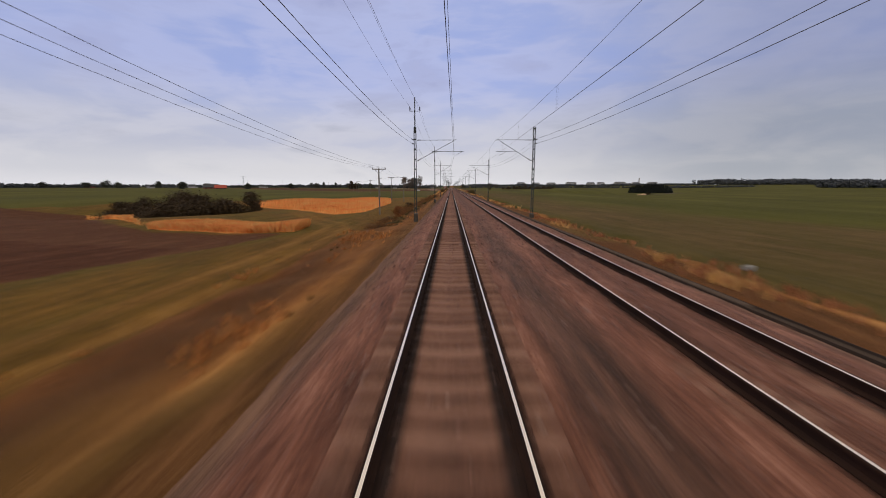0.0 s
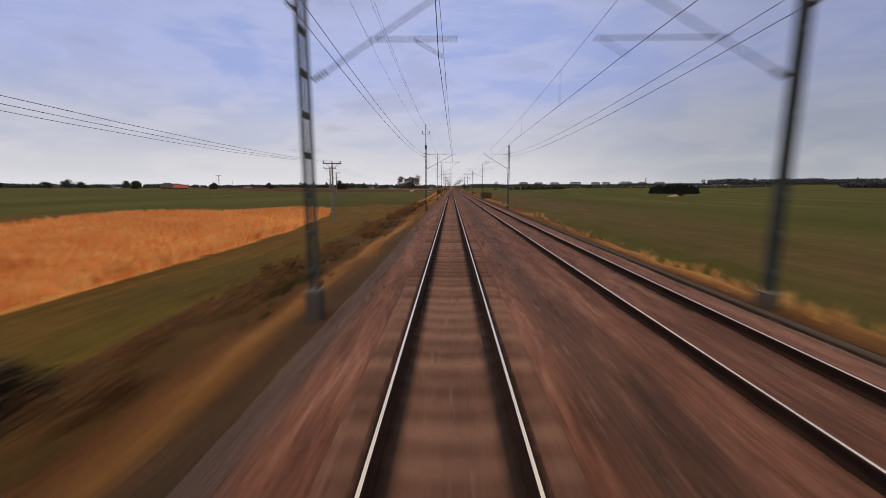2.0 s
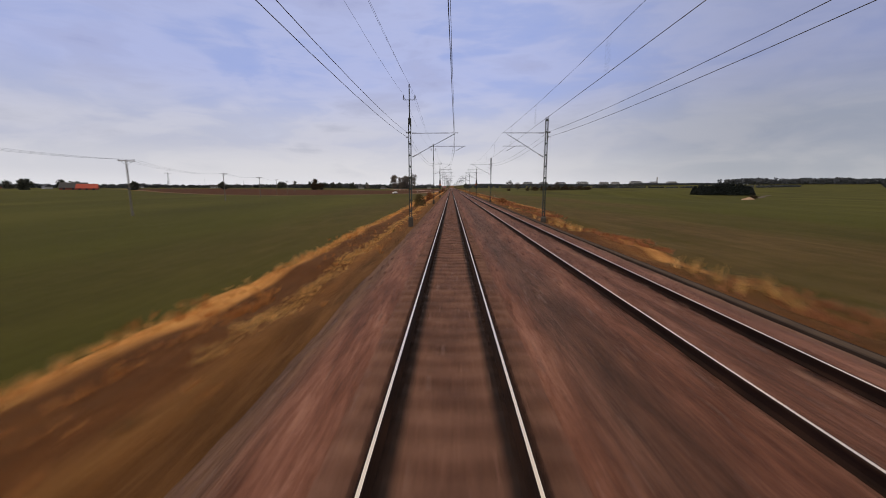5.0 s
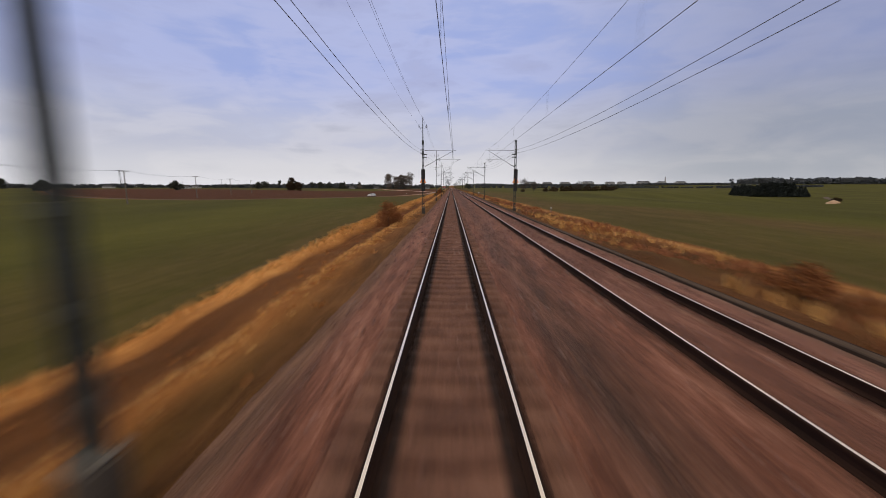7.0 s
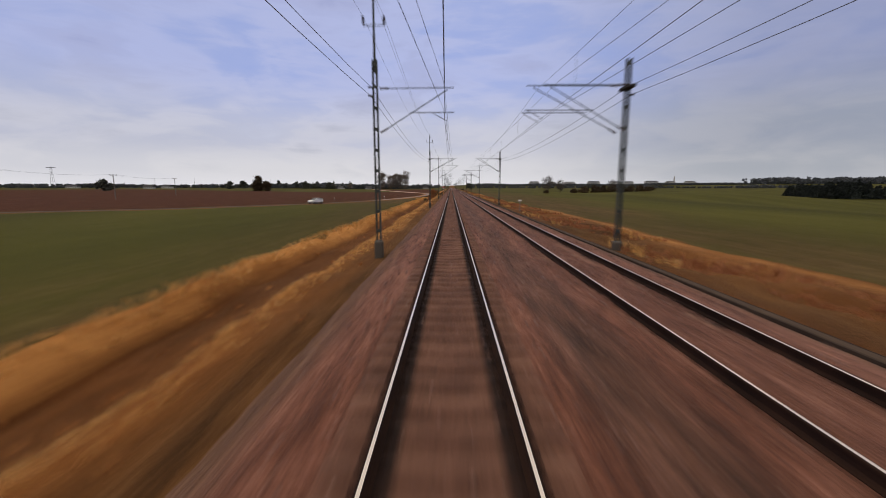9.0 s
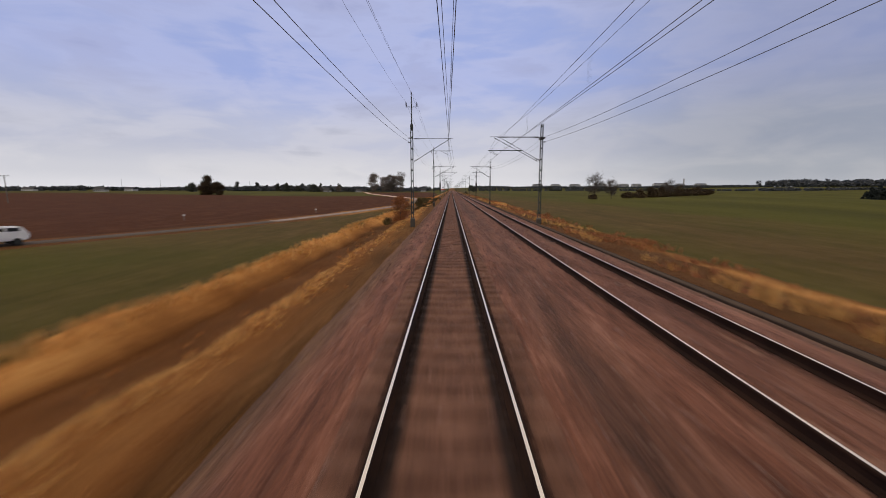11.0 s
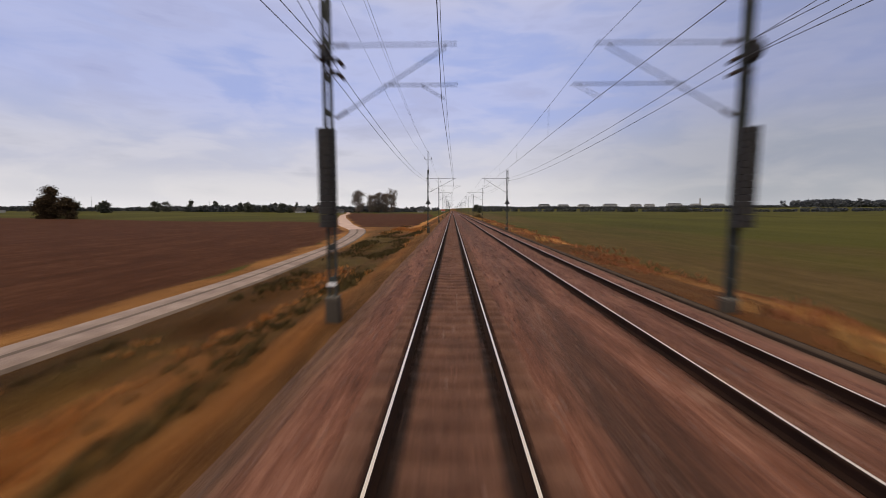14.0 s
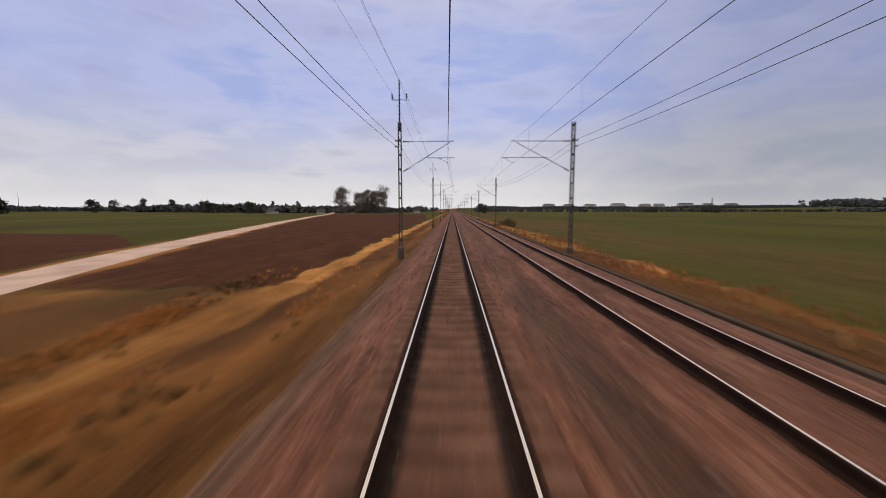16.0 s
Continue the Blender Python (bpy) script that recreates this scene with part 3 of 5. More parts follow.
    dirt = n.ramp(n.noise(n.add("ShaderNodeMapping", {"Vector": co, "Scale": (1.0, 0.12, 1.0)}).outputs[0], 2.6, 5, 0.65), [(0.35, (0.046, 0.020, 0.0066)), (0.5, (0.088, 0.038, 0.0125)), (0.65, (0.15, 0.068, 0.0248))])
    sh = n.add("ShaderNodeSeparateColor", {0: sh.outputs["Color"]})
    dirt = n.mix(n.math("MULTIPLY", sh.outputs[1], 0.85), dirt, (0.038, 0.025, 0.017))
    col = n.mix(n.ramp(n.math("ADD", n.math("MAXIMUM", sh.outputs[0], sh.outputs[1]), n.math("MULTIPLY", ragged, 1.4)), [(0.3, 0.0), (0.7, 1.0)]), col, dirt)
    bp = n.add("ShaderNodeBump", {"Height": fine, "Strength": 0.6, "Distance": 0.08})
    p = n.add("ShaderNodeBsdfPrincipled", {"Base Color": col, "Roughness": 0.95, "Normal": bp.outputs[0], "Specular IOR Level": 0.06, "Sheen Weight": n.math("ADD", n.math("ADD", n.math("MULTIPLY", ca.outputs[0], 0.26), n.math("MULTIPLY", ca.outputs[1], 0.08)), 0.02), "Sheen Roughness": 0.26, "Sheen Tint": (1.0, 0.56, 0.20, 1)})
    out = n.add("ShaderNodeOutputMaterial")
    n.tree.links.new(p.outputs[0], out.inputs[0])
    return m


def grid_mesh(name, xs, ys, height, mat):
    X, Y = np.meshgrid(np.array(xs), np.array(ys))
    Z = height(X, Y)
    nx, ny = len(xs), len(ys)
    verts = np.stack([X.ravel(), Y.ravel(), Z.ravel()], 1)
    i = (np.arange(ny - 1)[:, None] * nx + np.arange(nx - 1)[None, :]).ravel()
    faces = np.stack([i, i + 1, i + nx + 1, i + nx], 1)
    me = bpy.data.meshes.new(name)
    me.vertices.add(len(verts))
    me.vertices.foreach_set("co", verts.ravel())
    me.loops.add(faces.size)
    me.loops.foreach_set("vertex_index", faces.ravel())
    me.polygons.add(len(faces))
    me.polygons.foreach_set("loop_start", np.arange(0, faces.size, 4))
    me.polygons.foreach_set("use_smooth", np.ones(len(faces), bool))
    me.materials.append(mat)
    me.update(calc_edges=True)
    return me, X.ravel(), Y.ravel()


def paint(me, name, *channels):
    at = me.color_attributes.new(name, "FLOAT_COLOR", "POINT")
    data = np.ones((len(me.vertices), 4), np.float32)
    for k, c in enumerate(channels):
        data[:, k] = c
    at.data.foreach_set("color", data.ravel())


def build_ground():
    xs = sorted(steps(-10, -4600, 0.5, 1.024)[1:] + steps(-10, 14, 0.5) + steps(14.5, 4600, 0.7, 1.055)[1:])
    ys = sorted(steps(-20, -900, 4, 1.25)[1:] + steps(-20, 720, 1.0) + steps(721, 4800, 2.0, 1.04)[1:])
    me, x, y = grid_mesh("ground", xs, ys, ground_z, ground_material())
    dry, meadow, plough, reed, soil, straw, weeds, russet, golden = cover_of(x, y)
    paint(me, "cover", dry, meadow, plough)
    paint(me, "cover_more", reed, soil, straw)
    paint(me, "growth", weeds, russet, golden)
    shoulder = 0.85 * smoothstep(-4.7, -3.3, x + 0.4 * wobble(x * 0.4, y, 3.3)) * (x < 0)
    ash = smoothstep(-4.4, -3.7, x + 0.3 * wobble(x, y, 3.0)) * (x < 0) * smoothstep(58, 66, y) * smoothstep(122, 104, y)
    paint(me, "shoulder", shoulder, ash, shoulder)
    tagged(new("ground", me), "flat farmland of green winter crop, ploughed earth and dry grass", "ground", kind="structure")


def ballast_z(x, y):
    z = np.interp(x, [-3.9, -2.95, -2.15, -1.3, 1.3, 1.75, 2.25, 2.8, 3.2, 3.5, 5.5, 5.9, 6.6, 7.05, 7.35], [-1.35, -0.84, -0.32, -0.25, -0.25, -0.24, -0.33, -0.24, -0.2, -0.17, -0.17, -0.2, -0.33, -0.46, -0.60])
    return z + 0.022 * wobble(x * 3.1, y * 2.9, 0.35) + 0.02 * wobble(x, y, 1.9)


def ballast_material():
    m = bpy.data.materials.new("crushed_stone_ballast")
    m.use_nodes = True
    n = Net(m.node_tree)
    co = n.add("ShaderNodeTexCoord").outputs["Object"]
    a = n.add("ShaderNodeAttribute")
    a.attribute_name = "stain"
    ca = n.add("ShaderNodeSeparateColor", {0: a.outputs["Color"]})
    vor = n.add("ShaderNodeTexVoronoi", {"Vector": co, "Scale": 17.0})
    drift = n.add("ShaderNodeMapping", {"Vector": co, "Scale": (1.0, 0.12, 1.0)}).outputs[0]
    mid, wide = n.noise(drift, 2.6, 5, 0.65), n.noise(drift, 0.5, 3)
    one = n.add("ShaderNodeSeparateColor", {0: vor.outputs["Color"]}).outputs[0]
    fac = n.math("ADD", n.math("MULTIPLY", mid, 0.75), n.math("MULTIPLY", one, 0.25))
    col = n.ramp(fac, [(0.34, (0.0576, 0.0198, 0.01035)), (0.45, (0.1242, 0.0441, 0.0243)), (0.57, (0.2025, 0.0774, 0.0459)), (0.70, (0.342, 0.162, 0.108))])
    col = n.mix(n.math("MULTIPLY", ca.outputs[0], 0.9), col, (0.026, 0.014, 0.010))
    col = n.mix(n.math("MULTIPLY", ca.outputs[1], n.ramp(mid, [(0.38, 0.95), (0.66, 0.66)])), col, n.ramp(mid, [(0.36, (0.032, 0.017, 0.011)), (0.66, (0.085, 0.042, 0.026))]))
    col = n.mix(n.math("MULTIPLY", ca.outputs[2], n.ramp(wide, [(0.3, 0.75), (0.6, 1.0)])), col, n.ramp(mid, [(0.35, (0.046, 0.022, 0.010)), (0.5, (0.092, 0.044, 0.020)), (0.65, (0.165, 0.083, 0.042))]))
    grey = n.add("ShaderNodeAttribute")
    grey.attribute_name = "cinder"
    col = n.mix(grey.outputs["Fac"], col, n.ramp(mid, [(0.36, (0.026, 0.016, 0.011)), (0.64, (0.064, 0.042, 0.031))]))
    bp = n.add("ShaderNodeBump", {"Height": vor.outputs["Distance"], "Strength": 0.8, "Distance": 0.03})
    bp.invert = True
    p = n.add("ShaderNodeBsdfPrincipled", {"Base Color": col, "Roughness": 0.92, "Normal": bp.outputs[0], "Specular IOR Level": 0.25, "Sheen Weight": 0.24, "Sheen Roughness": 0.3, "Sheen Tint": (1.0, 0.58, 0.40, 1)})
    out = n.add("ShaderNodeOutputMaterial")
    n.tree.links.new(p.outputs[0], out.inputs[0])
    return m


M_BALLAST = ballast_material()
RAILS = (-0.7535, 0.7535, 4.53 - 0.7535, 4.53 + 0.7535)


def build_ballast():
    xs = steps(-3.9, 7.35, 0.15)
    ys = sorted(steps(-20, -300, 2, 1.2)[1:] + steps(-20, 720, 0.5) + steps(721, 1450, 1.5, 1.03)[1:])
    me, x, y = grid_mesh("ballast", xs, ys, ballast_z, M_BALLAST)
    # grease, brake dust and painted rail shade lie darker inside each rail
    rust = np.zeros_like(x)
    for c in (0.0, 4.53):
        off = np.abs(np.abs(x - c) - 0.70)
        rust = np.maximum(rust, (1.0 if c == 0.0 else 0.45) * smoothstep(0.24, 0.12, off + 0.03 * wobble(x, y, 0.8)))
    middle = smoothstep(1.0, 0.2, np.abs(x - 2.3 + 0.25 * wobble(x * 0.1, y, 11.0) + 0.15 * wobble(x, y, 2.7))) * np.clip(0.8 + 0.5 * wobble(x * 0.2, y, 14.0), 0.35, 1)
    # the cribs between the sleepers are darkened throughout, less on the second track
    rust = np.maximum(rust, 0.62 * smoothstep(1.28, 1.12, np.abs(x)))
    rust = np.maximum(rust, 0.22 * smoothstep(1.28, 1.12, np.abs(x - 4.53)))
    edge = smoothstep(-1.85, -2.75, x + 0.25 * wobble(x * 0.5, y, 4.0) + 0.15 * wobble(x, y, 1.1))
    edge = np.maximum(edge, 0.8 * smoothstep(6.3, 6.9, x + 0.1 * wobble(x, y, 3.0)))
    cinder = smoothstep(-1.9, -2.45, x + 0.15 * wobble(x, y, 3.0)) * 0.9 * smoothstep(58, 66, y) * smoothstep(122, 104, y)
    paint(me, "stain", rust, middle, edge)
    paint(me, "cinder", cinder, cinder, cinder)
    tagged(new("ballast", me), "reddish crushed stone ballast under both tracks", "ballast", kind="structure")


build_ground()
build_ballast()


def build_road(name, line, cross, mat, label, widen=((0, 1.0), (1, 1.0)), edges=None):
    pts = []
    for (x0, y0), (x1, y1) in zip(line, line[1:]):
        k = max(2, int(math.hypot(x1 - x0, y1 - y0) / 3))
        pts += [(x0 + (x1 - x0) * i / k, y0 + (y1 - y0) * i / k) for i in range(k)]
    pts.append(line[-1])
    p = np.array(pts, float)
    for _ in range(6):
        p[1:-1] = 0.25 * p[:-2] + 0.5 * p[1:-1] + 0.25 * p[2:]
    d = np.gradient(p, axis=0)
    side = np.stack([d[:, 1], -d[:, 0]], 1) / np.hypot(d[:, 0], d[:, 1])[:, None]
    verts, faces = [], []
    for (x, y), (sx, sy) in zip(p, side):
        z0 = float(ground_z(x, y)) + 0.04
        w = float(np.interp(y, [k for k, _ in widen], [k for _, k in widen]))
        verts += [(x + sx * o * w, y + sy * o * w, z0 + h) for o, h in cross]
    c = len(cross)
    for i in range(len(p) - 1):
        for k in range(c - 1):
            a = i * c + k
            faces.append((a, a + 1, a + c + 1, a + c))
    me = mesh_from(name, verts, faces, mat, True)
    if edges:
        me.materials.append(edges)
        me.polygons.foreach_set("material_index", [1 if f % (c - 1) in (0, (c - 2) // 2, c - 2) else 0 for f in range(len(faces))])
    tagged(new(name, me), label, "road", kind="structure")


M_EARTH = surface("trodden_earth", [(0.06, 0.04, 0.025), (0.11, 0.075, 0.05)], 0.4, 12, 0.95)
M_RUTS = surface("earthy_road_edge", [(0.10, 0.068, 0.048), (0.16, 0.115, 0.085), (0.22, 0.165, 0.13)], 0.8, 9, 0.95)
M_TAR = surface("worn_grey_tarmac", [(0.21, 0.145, 0.116), (0.32, 0.235, 0.195), (0.44, 0.34, 0.29)], 0.8, 14, 0.9, 0.0, 0.25, 0.01)
LANE = [(-1.3, -0.08), (-1.0, 0.03), (-0.62, 0.04), (-0.14, 0.05), (0.14, 0.06), (0.62, 0.04), (1.0, 0.03), (1.3, -0.08)]
SEAM = (-20.6, 628.4)
build_road("road", ROAD[7:14] + [SEAM], LANE, M_TAR, "narrow grey worn tarmac farm road with pale wheel tracks", ((590, 1.0), (628, 1.5)), M_RUTS)
build_road("road", [SEAM] + ROAD[14:], LANE, M_GRAVEL, "narrow farm road of fresh pinkish pale gravel", ((628, 1.5), (655, 1.85)))
build_road("field_track", ROAD[:8], LANE, M_EARTH, "narrow brown earth track between fields")
build_road("sand_track", [(400, 705), (365, 668), (320, 612), (284, 572)], [(-2.4, -0.1), (-1.8, 0.3), (0, 0.4), (1.8, 0.3), (2.4, -0.1)], M_EARTH, "brown sandy track beside the spruce wood")


def build_stones():
    """Loose stones standing proud of the ballast, with uneven corners."""
    rng = np.random.default_rng(3)
    k = 42000
    x, y = rng.uniform(-2.9, 6.9, k), rng.uniform(0, 690, k)
    near = np.min([np.abs(x - r) for r in RAILS], 0)
    x, y = x[near > 0.13], y[near > 0.13]
    k = len(x)
    base = np.array([(1, 0, 0), (-1, 0, 0), (0, 1, 0), (0, -1, 0), (0, 0, 1), (0, 0, -1)], float)
    tri = np.array([(0, 2, 4), (2, 1, 4), (1, 3, 4), (3, 0, 4), (2, 0, 5), (1, 2, 5), (3, 1, 5), (0, 3, 5)])
    size = rng.uniform(0.025, 0.055, k)
    v = base[None] * rng.uniform(0.5, 1.25, (k, 6, 1)) * size[:, None, None] + rng.normal(0, 0.006, (k, 6, 3))
    v += np.stack([x, y, ballast_z(x, y) + size * 0.35], 1)[:, None, :]
    f = (tri[None] + (np.arange(k) * 6)[:, None, None]).reshape(-1, 3)
    me = bpy.data.meshes.new("ballast_stone")
    me.vertices.add(k * 6)
    me.vertices.foreach_set("co", v.ravel())
    me.loops.add(f.size)
    me.loops.foreach_set("vertex_index", f.ravel())
    me.polygons.add(len(f))
    me.polygons.foreach_set("loop_start", np.arange(0, f.size, 3))
    me.materials.append(leafy("loose_ballast_stone", [(0.06, 0.028, 0.02), (0.16, 0.085, 0.068), (0.24, 0.135, 0.105), (0.30, 0.20, 0.165)], 0.9))
    me.update(calc_edges=True)
    tagged(new("ballast_stone", me), "loose reddish ballast stones between the rails", "stones", kind="stuff")


build_stones()

# ================= the railway =================
FAR = 2600.0


def head(worn, side):
    """The rail's section; worn: width of the polished band, which lies towards the gauge side."""
    m = -side * (0.027 - worn / 2)
    return [(-0.036, -0.014), (-0.029, -0.002), (m - worn / 2, 0.0), (m + worn / 2, 0.0), (0.029, -0.002), (0.036, -0.014), (0.034, -0.042), (0.010, -0.052), (0.009, -0.135), (0.030, -0.15), (0.075, -0.16), (0.075, -0.172),
            (-0.075, -0.172), (-0.075, -0.16), (-0.030, -0.15), (-0.009, -0.135), (-0.010, -0.052), (-0.034, -0.042)]


def rail_mesh(worn, side):
    section = head(worn, side)
    ys = [-250, -20, 200, 450, 700, 1200, FAR]
    verts = [(x, y, z) for y in ys for x, z in section]
    c = len(section)
    faces = [(i * c + k, i * c + (k + 1) % c, (i + 1) * c + (k + 1) % c, (i + 1) * c + k) for i in range(len(ys) - 1) for k in range(c)]
    me = mesh_from("rail", verts, faces, M_RAIL_SIDE)
    me.materials.append(M_RAIL_HEAD)
    for i, f in enumerate(me.polygons):
        if i % c == 2:
            f.material_index = 1
    return me


def sleeper_verts():
    """A concrete sleeper, dished in the middle, with sloping flanks."""
    verts, faces = [], []
    for x, w, t in ((-1.25, 0.12, -0.215), (-1.15, 0.135, -0.19), (-0.5, 0.135, -0.178), (0.0, 0.11, -0.205), (0.5, 0.135, -0.178), (1.15, 0.135, -0.19), (1.25, 0.12, -0.215)):
        verts += [(x, -w - 0.02, -0.38), (x, -w, t), (x, w, t), (x, w + 0.02, -0.38)]
    for i in range(6):
        for k in range(3):
            a = i * 4 + k
            faces.append((a, a + 4, a + 5, a + 1))
    faces += [(0, 1, 2, 3), (27, 26, 25, 24)]
    return verts, faces


def joined(name, base_v, base_f, places, mat):
    """Many like pieces in one mesh."""
    v, f = np.array(base_v, float), base_f
    allv = (v[None] + np.array(places)[:, None, :]).reshape(-1, 3)
    allf = [tuple(i + k * len(v) for i in q) for k in range(len(places)) for q in f]
    return mesh_from(name, allv, allf, mat)


def build_track(cx, first, worn, label):
    t = thing("railway_track", (cx, 0, 0), label, "railway track", "tracks of the line", "structure")
    for s in (-0.7535, 0.7535):
        r = part("rail", rail_mesh(worn, math.copysign(1, s)), None, t, "polished running surface on rusty rail")
        r.location.x = s
    sv, sf = sleeper_verts()
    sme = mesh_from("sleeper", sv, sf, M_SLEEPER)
    # fastening: a clip plate on each side of each rail foot
    cb = bmesh.new()
    for s in (-0.7535, 0.7535):
        for e in (-0.1, 0.1):
            box(s + e, 0, -0.165, 0.07, 0.1, 0.035, bm=cb)
    cme = bpy.data.meshes.new("rail_clip")
    cb.to_mesh(cme)
    cb.free()
    cme.materials.append(M_RAIL_SIDE)
    places = []
    pitch = 0.565
    for i in range(int((FAR * 0.45 + 20) / pitch)):
        y = -20 + i * pitch
        if first <= i < first + 300:
            o = part("sleeper", sme, None, t)
            o.location.y = y
        else:
            places.append((0, y, 0))
    rest = part("further_sleepers", joined("further_sleepers", sv, sf, places, M_SLEEPER), None, t)
    tagged(rest, kind="stuff")
    cv = [tuple(v.co) for v in cme.vertices]
    cf = [tuple(p.vertices) for p in cme.polygons]
    clips = part("rail_clips", joined("rail_clips", cv, cf, [(0, -20 + i * pitch, 0) for i in range(1330)], M_RAIL_SIDE), None, t)
    tagged(clips, kind="stuff")
    return t


build_track(0.0, 20, 0.036, "railway track with bright rails on brown concrete sleepers")
build_track(4.53, 20, 0.040, "parallel railway track with rusty rails on concrete sleepers")


def build_trough():
    """The concrete cable trough beside the further track, in lengths with lids."""
    t = thing("cable_trough", (7.36, 0, -0.57), "low concrete cable trough with dark lids beside the track", "cable trough")
    verts, faces = [], []
    for i, (x, z) in enumerate([(-0.16, -0.4), (-0.16, 0.12), (-0.12, 0.13), (-0.12, 0.08), (0.12, 0.08), (0.12, 0.13), (0.16, 0.12), (0.16, -0.4)]):
        verts += [(x, y, z) for y in (-40, 250, 700, 1300)]
    for k in range(7):
        for j in range(3):
            a = k * 4 + j
            faces.append((a, a + 4, a + 5, a + 1))
    part("channel", mesh_from("channel", verts, faces, M_SHADED_CHANNEL), None, t)
    lid = box(0, 0, 0.105, 0.22, 0.97, 0.045, 0.008)
    lme = bpy.data.meshes.new("lid")
    lid.to_mesh(lme)
    lid.free()
    lme.materials.append(M_LIDTOP)
    lv, lf = [tuple(v.co) for v in lme.vertices], [tuple(p.vertices) for p in lme.polygons]
    for i in range(120):
        o = part("lid", lme, None, t)
        o.location.y = 10 + i
    far = part("further_lid", joined("further_lid", lv, lf, [(0, 130 + i, 0) for i in range(560)], M_LIDTOP), None, t)
    tagged(far, kind="stuff")


build_trough()

# ---- catenary masts and wires ----
FIRST_MAST = 39.6
ARM_Z, STRUT_Z, REG_Z, WIRE_Z = 6.92, 4.95, 5.85, 5.45
LEFT_X, RIGHT_X = -3.5, 8.0


# the spans differ a little
SHIFT = {1: 0.09, 5: -0.6, 6: -0.15, 7: -0.87, 8: -0.1, 9: 0.67, 10: -0.7, 11: -0.46, 12: -0.11, 13: 0.14}


SHIFT_RIGHT = {5: 0.9, 10: 1.0}


def mast_y(n):
    return FIRST_MAST + n * SPAN + SHIFT.get(n, 0.0)


def insulator_bm(at, axis, length=0.42, r=0.075, sheds=5):
    prof = [(0.02, 0)]
    for i in range(sheds):
        z = length * (i + 0.2) / sheds
        prof += [(0.03, z), (r, z + length * 0.35 / sheds), (0.03, z + length * 0.55 / sheds)]
    prof.append((0.02, length))
    return lathe(prof, 10, at=at, axis=axis)


def mast(side, long_arm, double, name_label):
    """A lattice mast of two channels with battens, cantilever towards its track. side: +1 mast left of its track, -1 right."""
    m = thing("catenary_mast", (0, 0, 0), name_label, "mast", "catenary masts of the line")
    top = 8.15
    for o in (-0.115, 0.115):
        g = -math.copysign(1, o)
        shape = [(-0.009, -0.082), (0.06, -0.082), (0.06, -0.068), (0.009, -0.068), (0.009, 0.068), (0.06, 0.068), (0.06, 0.082), (-0.009, 0.082)]
        bm = bmesh.new()
        rims = [[bm.verts.new((o + g * px, py, pz)) for px, py in shape] for pz in (-0.3, top)]
        for i in range(8):
            bm.faces.new((rims[0][i], rims[0][(i + 1) % 8], rims[1][(i + 1) % 8], rims[1][i]))
        bm.faces.new(rims[1])
        bm.faces.new(rims[0][::-1])
        bmesh.ops.recalc_face_normals(bm, faces=list(bm.faces))
        part("upright_channel", bm, M_STEEL, m)
    z = 0.35
    while z < top:
        part("batten", box(0, 0, z, 0.20, 0.17, 0.14, 0.01), M_STEEL, m)
        z += 0.95
    f = bmesh.new()
    box(0, 0, -0.85, 0.4, 0.4, 1.3, bm=f)
    bmesh.ops.bevel(f, geom=list(f.edges), offset=0.04, segments=1, affect="EDGES")
    part("foundation", f, M_FOOTING, m, "dark concrete footing")
    part("footing_cap", box(0, 0, -0.17, 0.38, 0.38, 0.06, 0.02), M_FOOTCAP, m, "pale concrete cap")
    reach = (4.08 if long_arm else 3.63)
    s = side
    sets = [0.0] if not double else [-0.45, 0.45]
    for j, off in enumerate(sets):
        z_arm, r_arm = ARM_Z + 0.18 * j, reach + (0.4 if j else 0.0) - (0.2 if double and not j else 0)
        part("insulator", insulator_bm((s * 0.2, off, z_arm), (s, 0, 0)), M_INSUL, m)
        part("cantilever_tube", rod((s * 0.6, off, z_arm), (s * r_arm, off, z_arm + 0.02), 0.022), M_STEEL, m)
        part("insulator", insulator_bm((s * 0.2, off, STRUT_Z), (s, 0, 0.55)), M_INSUL, m)
        part("cantilever_strut", rod((s * 0.56, off, STRUT_Z + 0.2), (s * (r_arm - 0.3), off, z_arm - 0.06), 0.023), M_STEEL, m)
        a, b = (1.65, 4.7) if long_arm else (1.6, 3.65)
        part("registration_tube", rod((s * a, off, REG_Z + 0.05 * j), (s * b, off, REG_Z + 0.05 * j), 0.02, 6), M_STEEL, m)
        cx = 3.6 + (0.3 if long_arm else -0.3)
        part("steady_arm", rod((s * (cx + (0.7 if long_arm else -0.7)), off, REG_Z), (s * cx, off, WIRE_Z + 0.02), 0.014, 6), M_DARKSTEEL, m)
    for z in (6.97, 6.60):
        part("feeder_insulator", insulator_bm((-s * 0.12, 0, z), (-s, 0, 0), 0.22, 0.07, 3), M_INSUL, m)
    if double:
        part("clamp_band", box(0, 0, 6.9, 0.36, 1.05, 0.12, 0.01), M_DARKSTEEL, m)
    return m


def top_pole(m):
    """The thin extension on the masts left of the line, with three line insulators."""
    part("top_pole", rod((0, 0, 7.6), (0, 0, 10.6), 0.06, 10, 0.045), M_STEEL, m)
    part("crossbar", box(0, 0, 9.62, 1.0, 0.035, 0.035, 0.005), M_STEEL, m)
    for x in (-0.47, 0.47):
        part("line_insulator", insulator_bm((x, 0, 9.66), (0, 0, 1), 0.36, 0.085, 4), M_INSUL, m)
    part("line_insulator", insulator_bm((0, 0, 10.6), (0, 0, 1), 0.3, 0.08, 4), M_INSUL, m)


